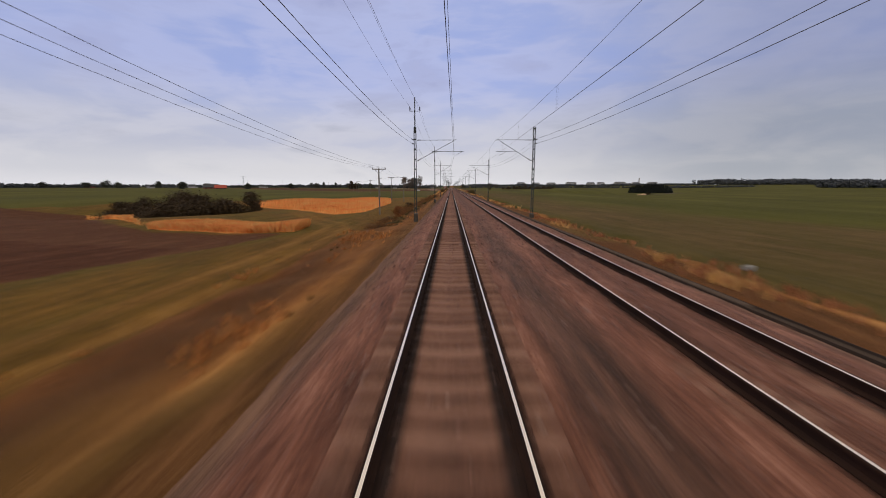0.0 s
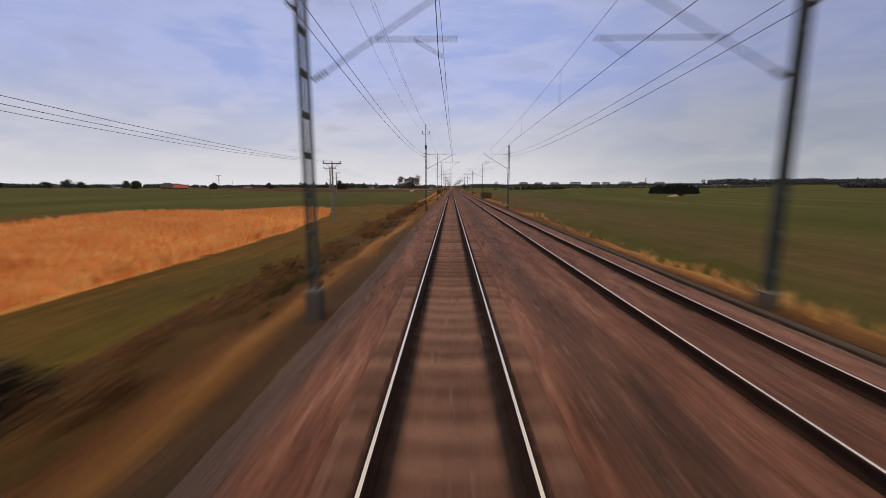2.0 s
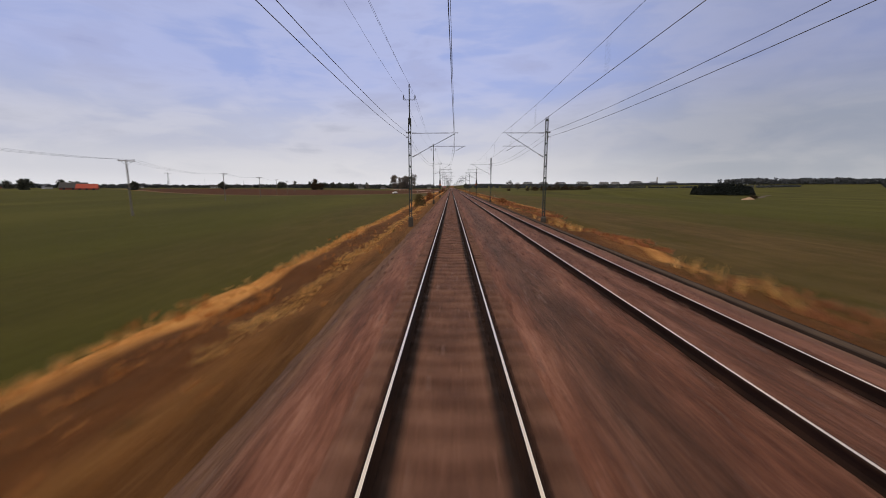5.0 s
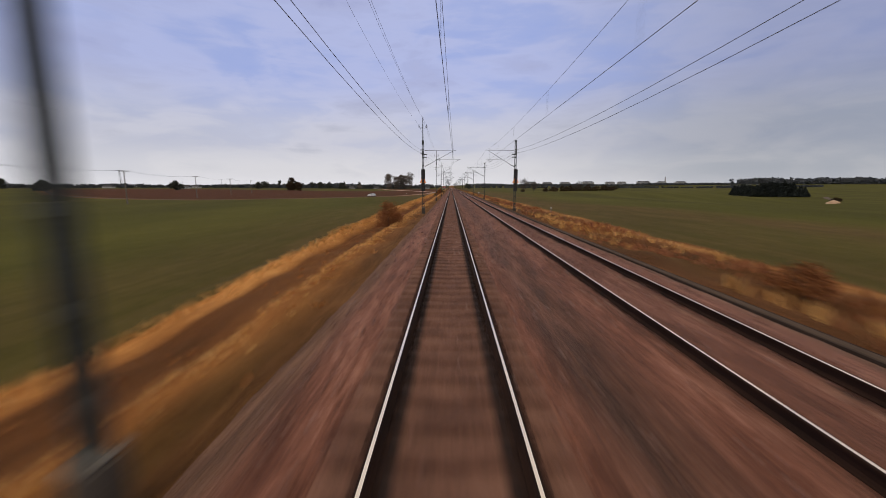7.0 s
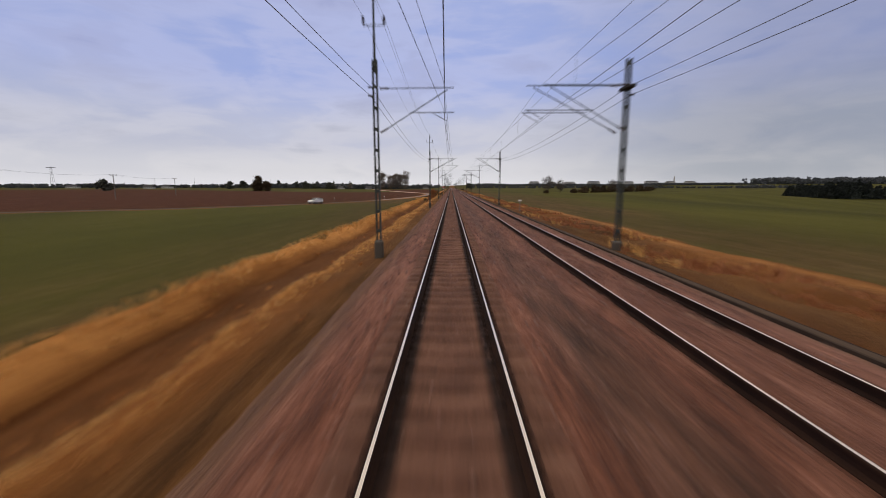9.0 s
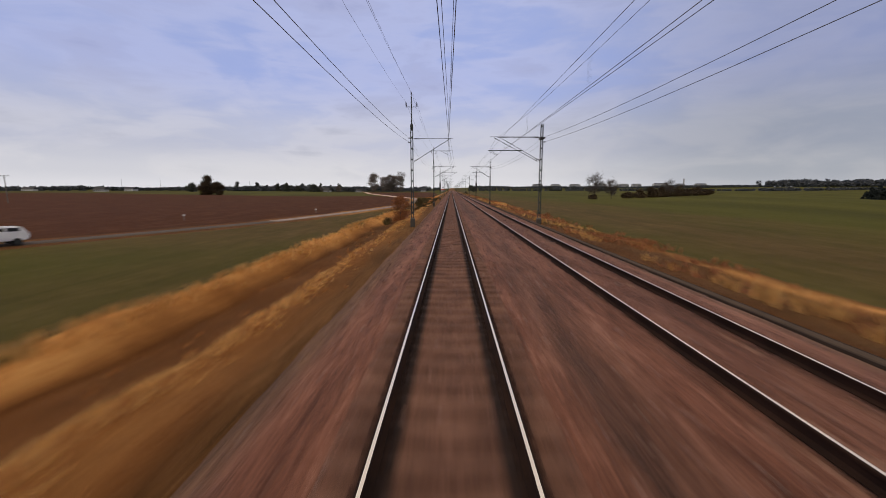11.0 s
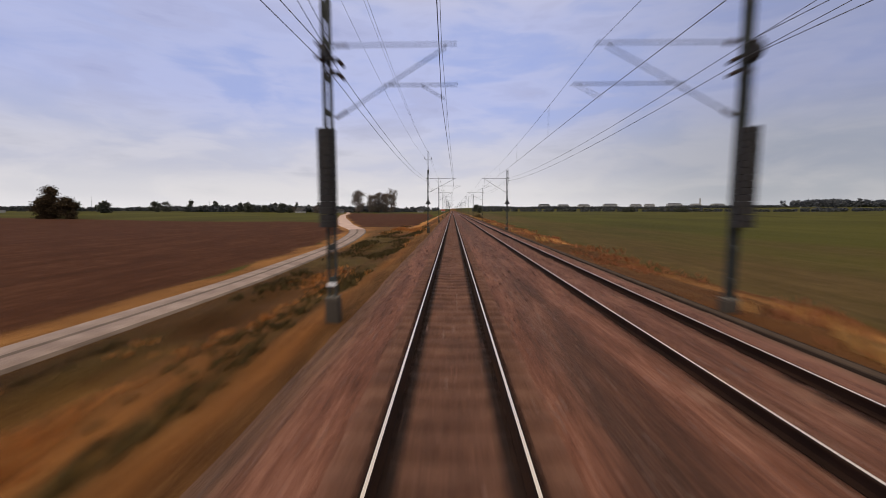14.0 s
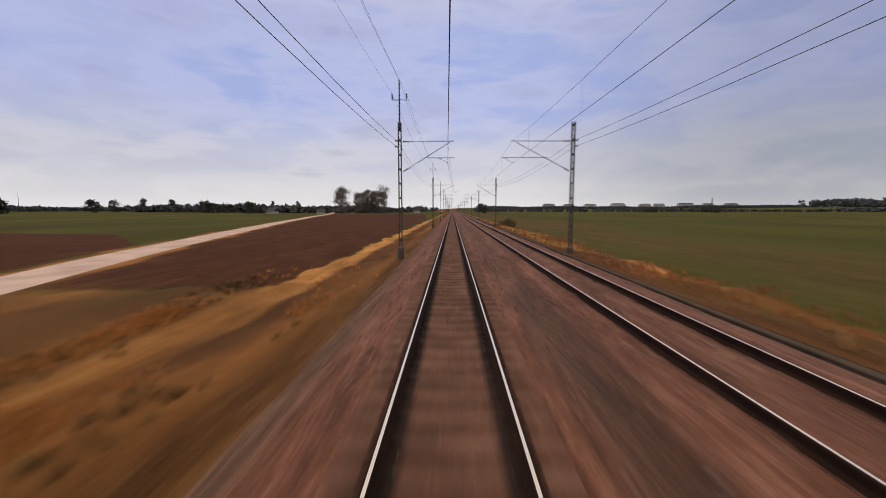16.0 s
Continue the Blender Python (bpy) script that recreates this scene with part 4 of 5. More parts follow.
def build_masts():
    kinds = {}
    for n in range(-1, 26):
        y = mast_y(n)
        for x, s in ((LEFT_X, 1), (RIGHT_X, -1)):
            long_arm = (n % 2 == 0) if s == 1 else (n % 2 == 1)
            double = n in (8, 10) or (s == -1 and n in (7, 9))
            if s == -1:
                y += SHIFT_RIGHT.get(n, 0.0)
            key = (s, long_arm, double)
            if key not in kinds:
                label = "grey steel lattice catenary mast with tall top pole on concrete footing" if s == 1 else "grey steel lattice catenary mast on concrete footing"
                if double:
                    label = "grey lattice catenary mast with paired cantilever arms"
                m = mast(s, long_arm, double, label)
                if s == 1:
                    top_pole(m)
                m.matrix_basis = pose(x, y, 0)
                kinds[key] = m
            else:
                m = copy_thing(kinds[key], pose(x, y, 0))
            if s == 1 and n == 11:
                part("notice_plate", box(0, -0.11, 0.22, 0.27, 0.015, 0.13, 0.004), M_WHITE, m, "small white notice plate")


build_masts()


def wire(name, pts, r, label, group):
    """A hanging wire through the points, three-sided."""
    p = np.array(pts)
    verts, faces = [], []
    for x, y, z in p:
        verts += [(x, y, z + r), (x - r * 0.87, y, z - r * 0.5), (x + r * 0.87, y, z - r * 0.5)]
    for i in range(len(p) - 1):
        for k in range(3):
            a, b = i * 3 + k, i * 3 + (k + 1) % 3
            faces.append((a, b, b + 3, a + 3))
    return tagged(new(name, mesh_from(name, verts, faces, M_WIRE)), label, "wire", group)


def spans(xs_of, z0, sag, n0=-1, n1=25, cuts=10):
    pts = []
    for n in range(n0, n1):
        for i in range(cuts):
            u = i / cuts
            pts.append((xs_of(n) * (1 - u) + xs_of(n + 1) * u, mast_y(n) * (1 - u) + mast_y(n + 1) * u, z0 - 4 * sag * u * (1 - u)))
    pts.append((xs_of(n1), mast_y(n1), z0))
    return pts


def stagger(cx, reach):
    return lambda n: cx + (reach if n % 2 == 0 else -reach)


for cx, sg in ((0.0, 0.3), (4.12, 0.15)):
    wire("contact_wire", spans(stagger(cx, sg), WIRE_Z, 0.03), 0.0085, "taut copper contact wire over the track", "overhead wires")
    wire("messenger_wire", spans(stagger(cx, sg), ARM_Z - 0.02, 0.55), 0.0065, "sagging messenger wire over the track", "overhead wires")
    for n in range(-1, 18):
        for u in (0.12, 0.3, 0.5, 0.7, 0.88):
            x = stagger(cx, sg)(n) * (1 - u) + stagger(cx, sg)(n + 1) * u
            y = mast_y(n) * (1 - u) + mast_y(n + 1) * u
            d = part("dropper", rod((x, y, WIRE_Z), (x, y, ARM_Z - 0.02 - 2.2 * u * (1 - u)), 0.004, 4), M_WIRE, None)
            tagged(d, "thin dropper wire between messenger and contact wire", "wire", "droppers")
for x, z in ((LEFT_X - 0.16, 6.95), (LEFT_X - 0.24, 6.62), (RIGHT_X + 0.12, 6.99), (RIGHT_X + 0.2, 6.60)):
    wire("return_wire", spans(lambda n, x=x: x, z, 0.66 if x < 0 else 0.6), 0.0115, "dark return conductor strung along the masts", "overhead wires")
for x, z in ((LEFT_X - 0.47, 10.02), (LEFT_X + 0.47, 10.02), (LEFT_X, 10.9)):
    wire("line_wire", spans(lambda n, x=x: x, z, 0.8), 0.0065, "thin power line wire on the mast tops", "overhead wires")


# ---- the overlap of two wire lengths: tails come in from the weights, cross, and run out again ----
def tail(name, stops, r, label):
    """A wire through a few places, with a little sag between."""
    pts = []
    for (x0, y0, z0), (x1, y1, z1) in zip(stops, stops[1:]):
        for i in range(8):
            u = i / 8
            pts.append((x0 + (x1 - x0) * u, y0 + (y1 - y0) * u, z0 + (z1 - z0) * u - 0.5 * u * (1 - u)))
    pts.append(stops[-1])
    return wire(name, pts, r, label, "overhead wires")


def tail_insulator(p, q, u):
    at = Vector(p).lerp(Vector(q), u)
    ob = part("tail_insulator", insulator_bm(tuple(at), tuple(Vector(q) - Vector(p)), 0.36, 0.042, 6), M_INSUL, None)
    tagged(ob, "dark ribbed insulator strung in a wire", "insulator", "wire insulators")


for mx, cx, sg in ((LEFT_X + 0.25, 0.0, 1), (RIGHT_X - 0.25, 4.53, -1)):
    for dz, low in ((0.0, 6.95), (-0.35, 5.75)):
        a, b = (mx, mast_y(6), 6.75 + dz), (cx - 0.35 * sg, mast_y(7), low + 0.25)
        tail("tail_wire", [a, b, (cx - 0.35, mast_y(8), low), (cx - 0.1, mast_y(9), low + 0.05), (cx + 0.75, mast_y(10), low + 0.3), (mx, mast_y(11), 6.75 + dz)], 0.009, "slack wire tail running to the tension weights")
        tail_insulator(a, b, 0.42 + 0.06 * (dz < 0))
        tail_insulator((mx, mast_y(11), 6.75 + dz), (cx + 0.75, mast_y(10), low + 0.3), 0.13 + 0.04 * (dz < 0))

# ================= plants =================
RNG = np.random.default_rng(7)


def scatter_tris(centres, size, spread_up=0.5, aspect=1.0):
    """One small leaf-like quad at each centre, turned at random; gives vertices and faces."""
    k = len(centres)
    a = RNG.normal(size=(k, 3))
    a /= np.linalg.norm(a, axis=1)[:, None]
    b = np.cross(a, RNG.normal(size=(k, 3)))
    b /= np.linalg.norm(b, axis=1)[:, None] + 1e-9
    s = (size * RNG.uniform(0.6, 1.4, k))[:, None]
    a, b = a * s * aspect, b * s
    v = np.stack([centres - a, centres + b * 0.5, centres + a, centres - b * 0.5], 1).reshape(-1, 3)
    f = np.arange(k * 4).reshape(k, 4)
    return v, [tuple(q) for q in f.tolist()]


def clumped(n, clumps, rx, ry, z0, z1, lean=0.0, shape="round"):
    """Points gathered in clumps within a crown."""
    u = RNG.uniform(0, 1, clumps)
    ang = RNG.uniform(0, 2 * math.pi, clumps)
    if shape == "cone":
        rad = (1 - u) * 0.85
        zz = z0 + (z1 - z0) * u
    elif shape == "column":
        rad = np.sqrt(RNG.uniform(0, 1, clumps)) * np.sqrt(np.clip(1 - (2 * u - 1) ** 4, 0.05, 1)) * 0.9
        zz = z0 + (z1 - z0) * u
    else:
        rad = np.sqrt(RNG.uniform(0, 1, clumps)) * np.sqrt(np.clip(1 - (2 * u - 0.9) ** 2 * 0.8, 0.05, 1)) * 0.92
        zz = z0 + (z1 - z0) * u
    cc = np.stack([rad * rx * np.cos(ang), rad * ry * np.sin(ang), zz], 1)
    pick = RNG.integers(0, clumps, n)
    sig = 0.16 * (rx + ry) / 2 + 0.02 * (z1 - z0)
    return cc[pick] + RNG.normal(size=(n, 3)) * sig * np.array([1, 1, 0.8])


def limbs_bm(height, reach, count, r0, up=0.55):
    bm = bmesh.new()
    trunk_top = height * 0.8
    rod((0, 0, -0.3), (0.02 * height, 0.01 * height, trunk_top), r0, 8, r0 * 0.25, bm)
    for i in range(count):
        z = height * RNG.uniform(0.25, 0.75)
        ang = RNG.uniform(0, 2 * math.pi)
        d = reach * RNG.uniform(0.5, 1.0)
        q = (d * math.cos(ang), d * math.sin(ang), z + d * up * RNG.uniform(0.6, 1.5))
        rod((0.02 * z, 0.01 * z, z), q, r0 * 0.35, 5, r0 * 0.08, bm)
        for _ in range(3):
            e = (q[0] * RNG.uniform(0.7, 1.3), q[1] * RNG.uniform(0.7, 1.3), q[2] + height * RNG.uniform(0.03, 0.16))
            rod((q[0] * 0.7, q[1] * 0.7, z + (q[2] - z) * 0.7), e, r0 * 0.12, 4, r0 * 0.03, bm)
    return bm


def tree(name, x, y, height, radius, leaves, leaf_size, mat, label, category="tree", shape="round", clumps=26, low=0.15, group="", ry=None):
    t = thing(name, (x, y, float(ground_z(x, y))), label, category, group)
    part("trunk", limbs_bm(height, radius * 0.8, 9, max(0.03, height * 0.018)), M_BARK, t)
    pts = clumped(leaves, clumps, radius, ry or radius, height * low, height, shape=shape)
    pts[:, 2] = np.maximum(pts[:, 2], 0.05)
    v, f = scatter_tris(pts, leaf_size)
    part("crown", mesh_from("crown", v, f, mat), None, t)
    return t


def bare_tree(x, y, height, reach, label):
    t = thing("bare_tree", (x, y, float(ground_z(x, y))), label, "tree")
    part("trunk", limbs_bm(height, reach, 26, height * 0.02, 0.9), M_BARK, t)
    pts = clumped(2600, 40, reach, reach, height * 0.3, height * 1.02)
    v, f = scatter_tris(pts, 0.5, aspect=1.0)
    v = v.reshape(-1, 4, 3)
    mid = v.mean(1, keepdims=True)
    long = v[:, [2]] - v[:, [0]]
    wide = (v[:, [1]] - v[:, [3]]) * 0.05
    v = np.concatenate([mid - long / 2, mid + wide, mid + long / 2, mid - wide], 1).reshape(-1, 3)
    part("twig_crown", mesh_from("twig_crown", v, f, M_TWIG), None, t)


# shrubs on the verges, near the line
tree("shrub", -5.7, 264.9, 2.0, 1.2, 7040, 0.051, M_LEAF_OLIVE, "olive-brown autumn shrub on the dry grass bank", "shrub", low=0.02)
tree("shrub", -6.3, 309.5, 2.2, 1.45, 9000, 0.052, M_LEAF_RUST, "small rust-brown shrub in dry grass", "shrub", low=0.02)
tree("shrub", -5.4, 467.5, 2.5, 1.1, 5280, 0.051, M_LEAF_RUST, "brown leafy shrub beside a mast", "shrub", low=0.02)
tree("shrub", -5.9, 506.0, 2.1, 1.25, 14300, 0.054, M_LEAF_OLIVE, "rounded olive-green shrub on the bank", "shrub", low=0.02)
tree("shrub", 8.9, 178.5, 1.3, 0.95, 6500, 0.055, M_LEAF_OLIVE, "low olive shrub beside the cable trough", "shrub", low=0.02)
tree("shrub", 9.9, 190.5, 1.8, 1.9, 11000, 0.06, M_LEAF_OLIVE, "spreading olive shrub in the verge", "shrub", low=0.02)
tree("shrub", 11.5, 282.5, 0.9, 0.9, 3300, 0.048, M_LEAF_RUST, "rust-coloured shrub in dry verge grass", "shrub", low=0.02)

tree("shrub", -6.7, 478.0, 1.3, 1.1, 4840, 0.042, M_LEAF_RUST, "low rust-orange shrub on the bank", "shrub", low=0.02)
tree("shrub", -8.3, 477.0, 0.8, 0.9, 3520, 0.042, M_LEAF_OLIVE, "low olive shrub under the brow", "shrub", low=0.02)

tree("shrub", -7.0, 53.5, 1.3, 0.9, 3960, 0.048, M_LEAF_RUST, "rust-brown shrub in the weedy ditch", "shrub", low=0.02)
tree("shrub", -8.8, 83.5, 1.3, 0.9, 1500, 0.08, M_THICKET, "dark brown leafless shrub in the weedy ditch", "shrub", low=0.02)
tree("shrub", 9.6, 690.0, 1.8, 1.5, 5720, 0.054, M_LEAF_OLIVE, "rounded brown-olive shrub in the verge", "shrub", low=0.02)
tree("shrub", 270, 556, 2.6, 3.0, 1500, 0.3, M_THICKET, "dark low shrub beside a sand heap", "shrub", low=0.02)

# the willows by the wet hollow
for x, y, h, r in ((-94, 112, 3.2, 3.5), (-86, 108, 4.2, 4.2), (-77, 112, 7.2, 5.0), (-71, 109, 6.2, 4.2), (-66, 112, 4.6, 3.8), (-58, 115, 5.2, 3.2), (-80, 104, 3.0, 4.5), (-90, 116, 4.4, 4.5), (-82, 117, 5.0, 4.5), (-62, 108, 3.4, 3.6), (-73, 118, 5.5, 4.5),
                   (-84, 99, 2.4, 4.8), (-75, 98, 2.6, 4.8), (-67, 101, 2.3, 4.4), (-59, 104, 2.0, 3.6), (-64, 90, 2.6, 4.0), (-57, 88, 2.8, 4.2), (-50, 89, 2.4, 3.8)):
    tree("willow_shrub", x, y, h, r, 4200, 0.19, M_THICKET, "dark brown willow shrub in the reedy hollow", "shrub", low=0.02, group="willows in the hollow")

# dead weeds along the ditch, in low brown clumps
for i in range(60):
    y = 42 + 2.35 * i + 1.3 * math.sin(i * 2.3)
    x = -7.8 - 1.0 * math.sin(i * 1.7) - 0.6 * math.sin(i * 0.6)
    h = 0.45 + 0.2 * math.sin(i * 0.9) + (0.7 if i in (6, 7, 13, 20, 31, 44) else 0.0)
    tree("weed_clump", x, y, h, 0.7 + 0.2 * math.sin(i * 2.9), 1000, 0.045, M_WEED, "clump of dead brown weeds along the ditch", "weeds", low=0.02, clumps=16, group="weeds of the ditch", ry=1.5 + 0.5 * math.sin(i * 1.3))

# the dark tree standing alone in the ploughed field
tree("field_tree", -178, 715, 12.8, 4.8, 13000, 0.32, M_THICKET, "dark dense tree standing alone in a ploughed field", "tree", low=0.03, clumps=40)
tree("field_tree", -170.5, 716, 8.8, 3.8, 6500, 0.32, M_THICKET, "smaller dark tree beside the lone field tree", "tree", low=0.03)

# shrubs and a bare tree in the field, right
bare_tree(57, 586, 9.3, 3.6, "tall leafless tree in a green field")
bare_tree(66, 592, 7.2, 3.0, "leafless young tree in a green field")
bare_tree(118, 646, 8.0, 3.4, "leafless tree behind dark shrubs")
for i, (x, y, h, r) in enumerate(((56, 585, 1.4, 1.6), (78, 604, 2.6, 1.8), (87, 612, 3.6, 2.2), (97, 622, 4.4, 2.6), (107, 632, 4.6, 2.0), (120, 648, 4.8, 2.8), (132, 660, 5.2, 2.6), (144, 672, 4.4, 2.4), (156, 683, 4.8, 3.2), (166, 692, 3.8, 3.2))):
    tree("hedge_shrub", x, y, h, r, 1000, 0.36, M_THICKET, "dark overgrown shrub in a field hedge", "shrub", low=0.02, group="hedge in the right-hand field")
for i in range(26):
    u = i / 25
    if i in (0, 1, 4, 11, 12, 19):
        continue
    tree("hedge_shrub", 72 + 102 * u + 2 * math.sin(i * 2.2), 598 + 102 * u + 2 * math.sin(i * 1.3), 2.6 + 1.2 * math.sin(i * 1.9), 2.2 + 0.8 * math.sin(i * 2.7), 700, 0.34, M_THICKET, "dark overgrown shrub in a field hedge", "shrub", low=0.0, clumps=18, group="hedge in the right-hand field")
for i, (x, y) in enumerate(((370, 1190), (380, 1205), (388, 1222), (396, 1240), (405, 1262), (412, 1285), (300, 1240), (315, 1250))):
    tree("hedge_shrub", x, y, 6.0 + (i * 7 % 5) * 0.6, 5.0, 700, 0.9, M_LEAF_DARK, "dark overgrown shrub in a far field hedge", "shrub", low=0.02, group="hedge by the wood")
tree("line_tree", 33, 1060, 9.0, 6.0, 1500, 0.8, M_LEAF_DARK, "round dark tree near the railway line", "tree", low=0.05)

# the tall trees of the farm ahead
for x, y, h, r in ((-123, 1066, 29, 8.5), (-114, 1110, 26, 7.0), (-107, 1120, 29, 6.0), (-99, 1130, 27, 6.5), (-88, 1120, 33, 9.0)):
    tree("farm_tree", x, y, h, r, 9500, 0.40, M_TALLCROWN, "tall brown autumn tree by the far farm", "tree", low=0.12, shape="column", group="tall trees of the far farm", clumps=50)


for i in range(18):
    x, y = -185 - 10.5 * i, 1085 + 45 * math.sin(i * 2.1)
    tree("field_tree", x, y, 9 + 4.5 * math.sin(i * 1.9), 4.2 + 1.5 * math.sin(i * 2.7), 500, 0.9, M_LEAF_DARK if i % 3 else M_TALLCROWN, "dark distant tree among farm houses", "tree", low=0.05, group="distant farm trees")


def conifer_wood(name, pts, label):
    """A dense wood: cones of drooping boughs, joined."""
    vs, fs, k = [], [], 0
    for x, y, h, r in pts:
        z0 = float(ground_z(x, y))
        n = 230
        u = RNG.uniform(0, 1, n) ** 0.8
        ang = RNG.uniform(0, 2 * math.pi, n)
        rad = r * (1 - u) ** 0.8 * RNG.uniform(0.55, 1.1, n)
        c = np.stack([x + rad * np.cos(ang), y + rad * np.sin(ang), z0 + h * (0.03 + 0.97 * u)], 1)
        v, f = scatter_tris(c, 1.0)
        vs.append(v)
        fs += [tuple(i + k for i in q) for q in f]
        k += len(v)
    ob = new(name, mesh_from(name, np.concatenate(vs), fs, M_SPRUCE))
    return tagged(ob, label, "wood", kind="stuff")


def spruces():
    pts = []
    for i in range(210):
        a, r = RNG.uniform(0, 2 * math.pi), math.sqrt(RNG.uniform(0, 1))
        x, y = 360 + 35 * r * math.cos(a), 732 + 35 * r * math.sin(a)
        rise = 0.72 + 0.28 * float(wobble(np.array(x), np.array(y), 13.0)) - 0.22 * r ** 4
        pts.append((x, y, 18.5 * rise * RNG.uniform(0.78, 1.12), RNG.uniform(2.4, 4.2)))
    return pts


conifer_wood("spruce_wood", spruces(), "dense dark spruce wood standing in green fields")


def wood_belt(name, path, depth, height, count, size, mat, label, leaf=26):
    """A far belt of trees: many crowns of loose clumps along a line."""
    p = np.array(path, float)
    seg = np.hypot(*np.diff(p, axis=0).T)
    cum = np.concatenate([[0], np.cumsum(seg)])
    s = RNG.uniform(0, cum[-1], count)
    x, y = np.interp(s, cum, p[:, 0]) + RNG.normal(0, depth, count), np.interp(s, cum, p[:, 1]) + RNG.normal(0, depth, count)
    h = height * RNG.uniform(0.75, 1.08, count) * (0.75 + 0.35 * wobble(s, s * 0.3, 60))
    z = ground_z(x, y)
    c = []
    for i in range(count):
        r = h[i] * RNG.uniform(0.35, 0.6)
        u = RNG.normal(size=(leaf, 3))
        u /= np.linalg.norm(u, axis=1)[:, None]
        c.append(np.array([x[i], y[i], z[i] + h[i] * 0.52]) + u * np.array([r, r, h[i] * 0.5]) * RNG.uniform(0.6, 1.0, (leaf, 1)))
    v, f = scatter_tris(np.concatenate(c), size)
    return tagged(new(name, mesh_from(name, v, f, mat)), label, "wood", kind="stuff")


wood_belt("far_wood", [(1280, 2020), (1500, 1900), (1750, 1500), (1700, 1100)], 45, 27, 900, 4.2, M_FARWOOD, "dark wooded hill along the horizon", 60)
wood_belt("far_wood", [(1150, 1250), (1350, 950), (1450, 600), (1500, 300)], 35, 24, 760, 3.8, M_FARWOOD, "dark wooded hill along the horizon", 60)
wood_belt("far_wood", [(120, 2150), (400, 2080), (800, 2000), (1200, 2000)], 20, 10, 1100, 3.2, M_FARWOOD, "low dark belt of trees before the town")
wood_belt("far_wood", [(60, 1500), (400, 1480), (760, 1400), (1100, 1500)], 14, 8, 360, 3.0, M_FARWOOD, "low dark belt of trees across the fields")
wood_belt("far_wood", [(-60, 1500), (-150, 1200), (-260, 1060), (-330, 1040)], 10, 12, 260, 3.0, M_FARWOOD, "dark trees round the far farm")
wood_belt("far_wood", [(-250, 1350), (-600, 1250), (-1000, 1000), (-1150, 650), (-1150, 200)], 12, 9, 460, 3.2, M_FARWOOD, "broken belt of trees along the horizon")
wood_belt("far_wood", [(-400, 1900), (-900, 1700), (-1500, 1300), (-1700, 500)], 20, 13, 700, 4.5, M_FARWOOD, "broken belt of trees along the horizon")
for x, y, h, r in ((-650, 747, 13, 9), (-632, 755, 11, 7), (-700, 760, 10, 8), (-760, 735, 10, 7), (-560, 760, 12, 5), (-330, 540, 7, 4), (-345, 512, 8, 5), (-270, 530, 6, 4), (-255, 640, 7, 5), (-290, 870, 9, 5), (-330, 980, 10, 6), (-240, 1010, 11, 6), (-205, 1020, 10, 6)):
    tree("field_tree", x, y, h, r, 700, 1.0, M_LEAF_DARK, "dark distant tree among fields", "tree", low=0.05, group="distant field trees")


# ---- grass, reeds ----
def tufts(name, xs, ys, height, blades, width, mat, label, category="grass"):
    """Bunches of bent blades rooted on the land."""
    z = ground_z(xs, ys)
    k = len(xs)
    base = np.repeat(np.stack([xs, ys, z - 0.03], 1), blades, 0)
    n = k * blades
    hh = np.repeat(height, blades) * RNG.uniform(0.6, 1.15, n)
    ang = RNG.uniform(0, 2 * math.pi, n)
    out = np.stack([np.cos(ang), np.sin(ang), np.zeros(n)], 1)
    lean = out * (hh * RNG.uniform(0.15, 0.6, n))[:, None]
    side = np.stack([-np.sin(ang), np.cos(ang), np.zeros(n)], 1) * (width * RNG.uniform(0.7, 1.3, n))[:, None]
    base = base + out * RNG.uniform(0, 0.12, (n, 1))
    up = np.array([0, 0, 1.0])
    mid = base + lean * 0.35 + up * (hh * 0.6)[:, None]
    tip = base + lean + up * hh[:, None]
    v = np.stack([base - side, base + side, mid + side * 0.7, tip, mid - side * 0.7], 1).reshape(-1, 3)
    me = bpy.data.meshes.new(name)
    f = (np.arange(n) * 5)[:, None] + np.arange(5)[None]
    me.vertices.add(len(v))
    me.vertices.foreach_set("co", v.ravel())
    me.loops.add(f.size)
    me.loops.foreach_set("vertex_index", f.ravel())
    me.polygons.add(n)
    me.polygons.foreach_set("loop_start", np.arange(0, f.size, 5))
    me.materials.append(mat)
    me.update(calc_edges=True)
    return tagged(new(name, me), label, category, kind="stuff")


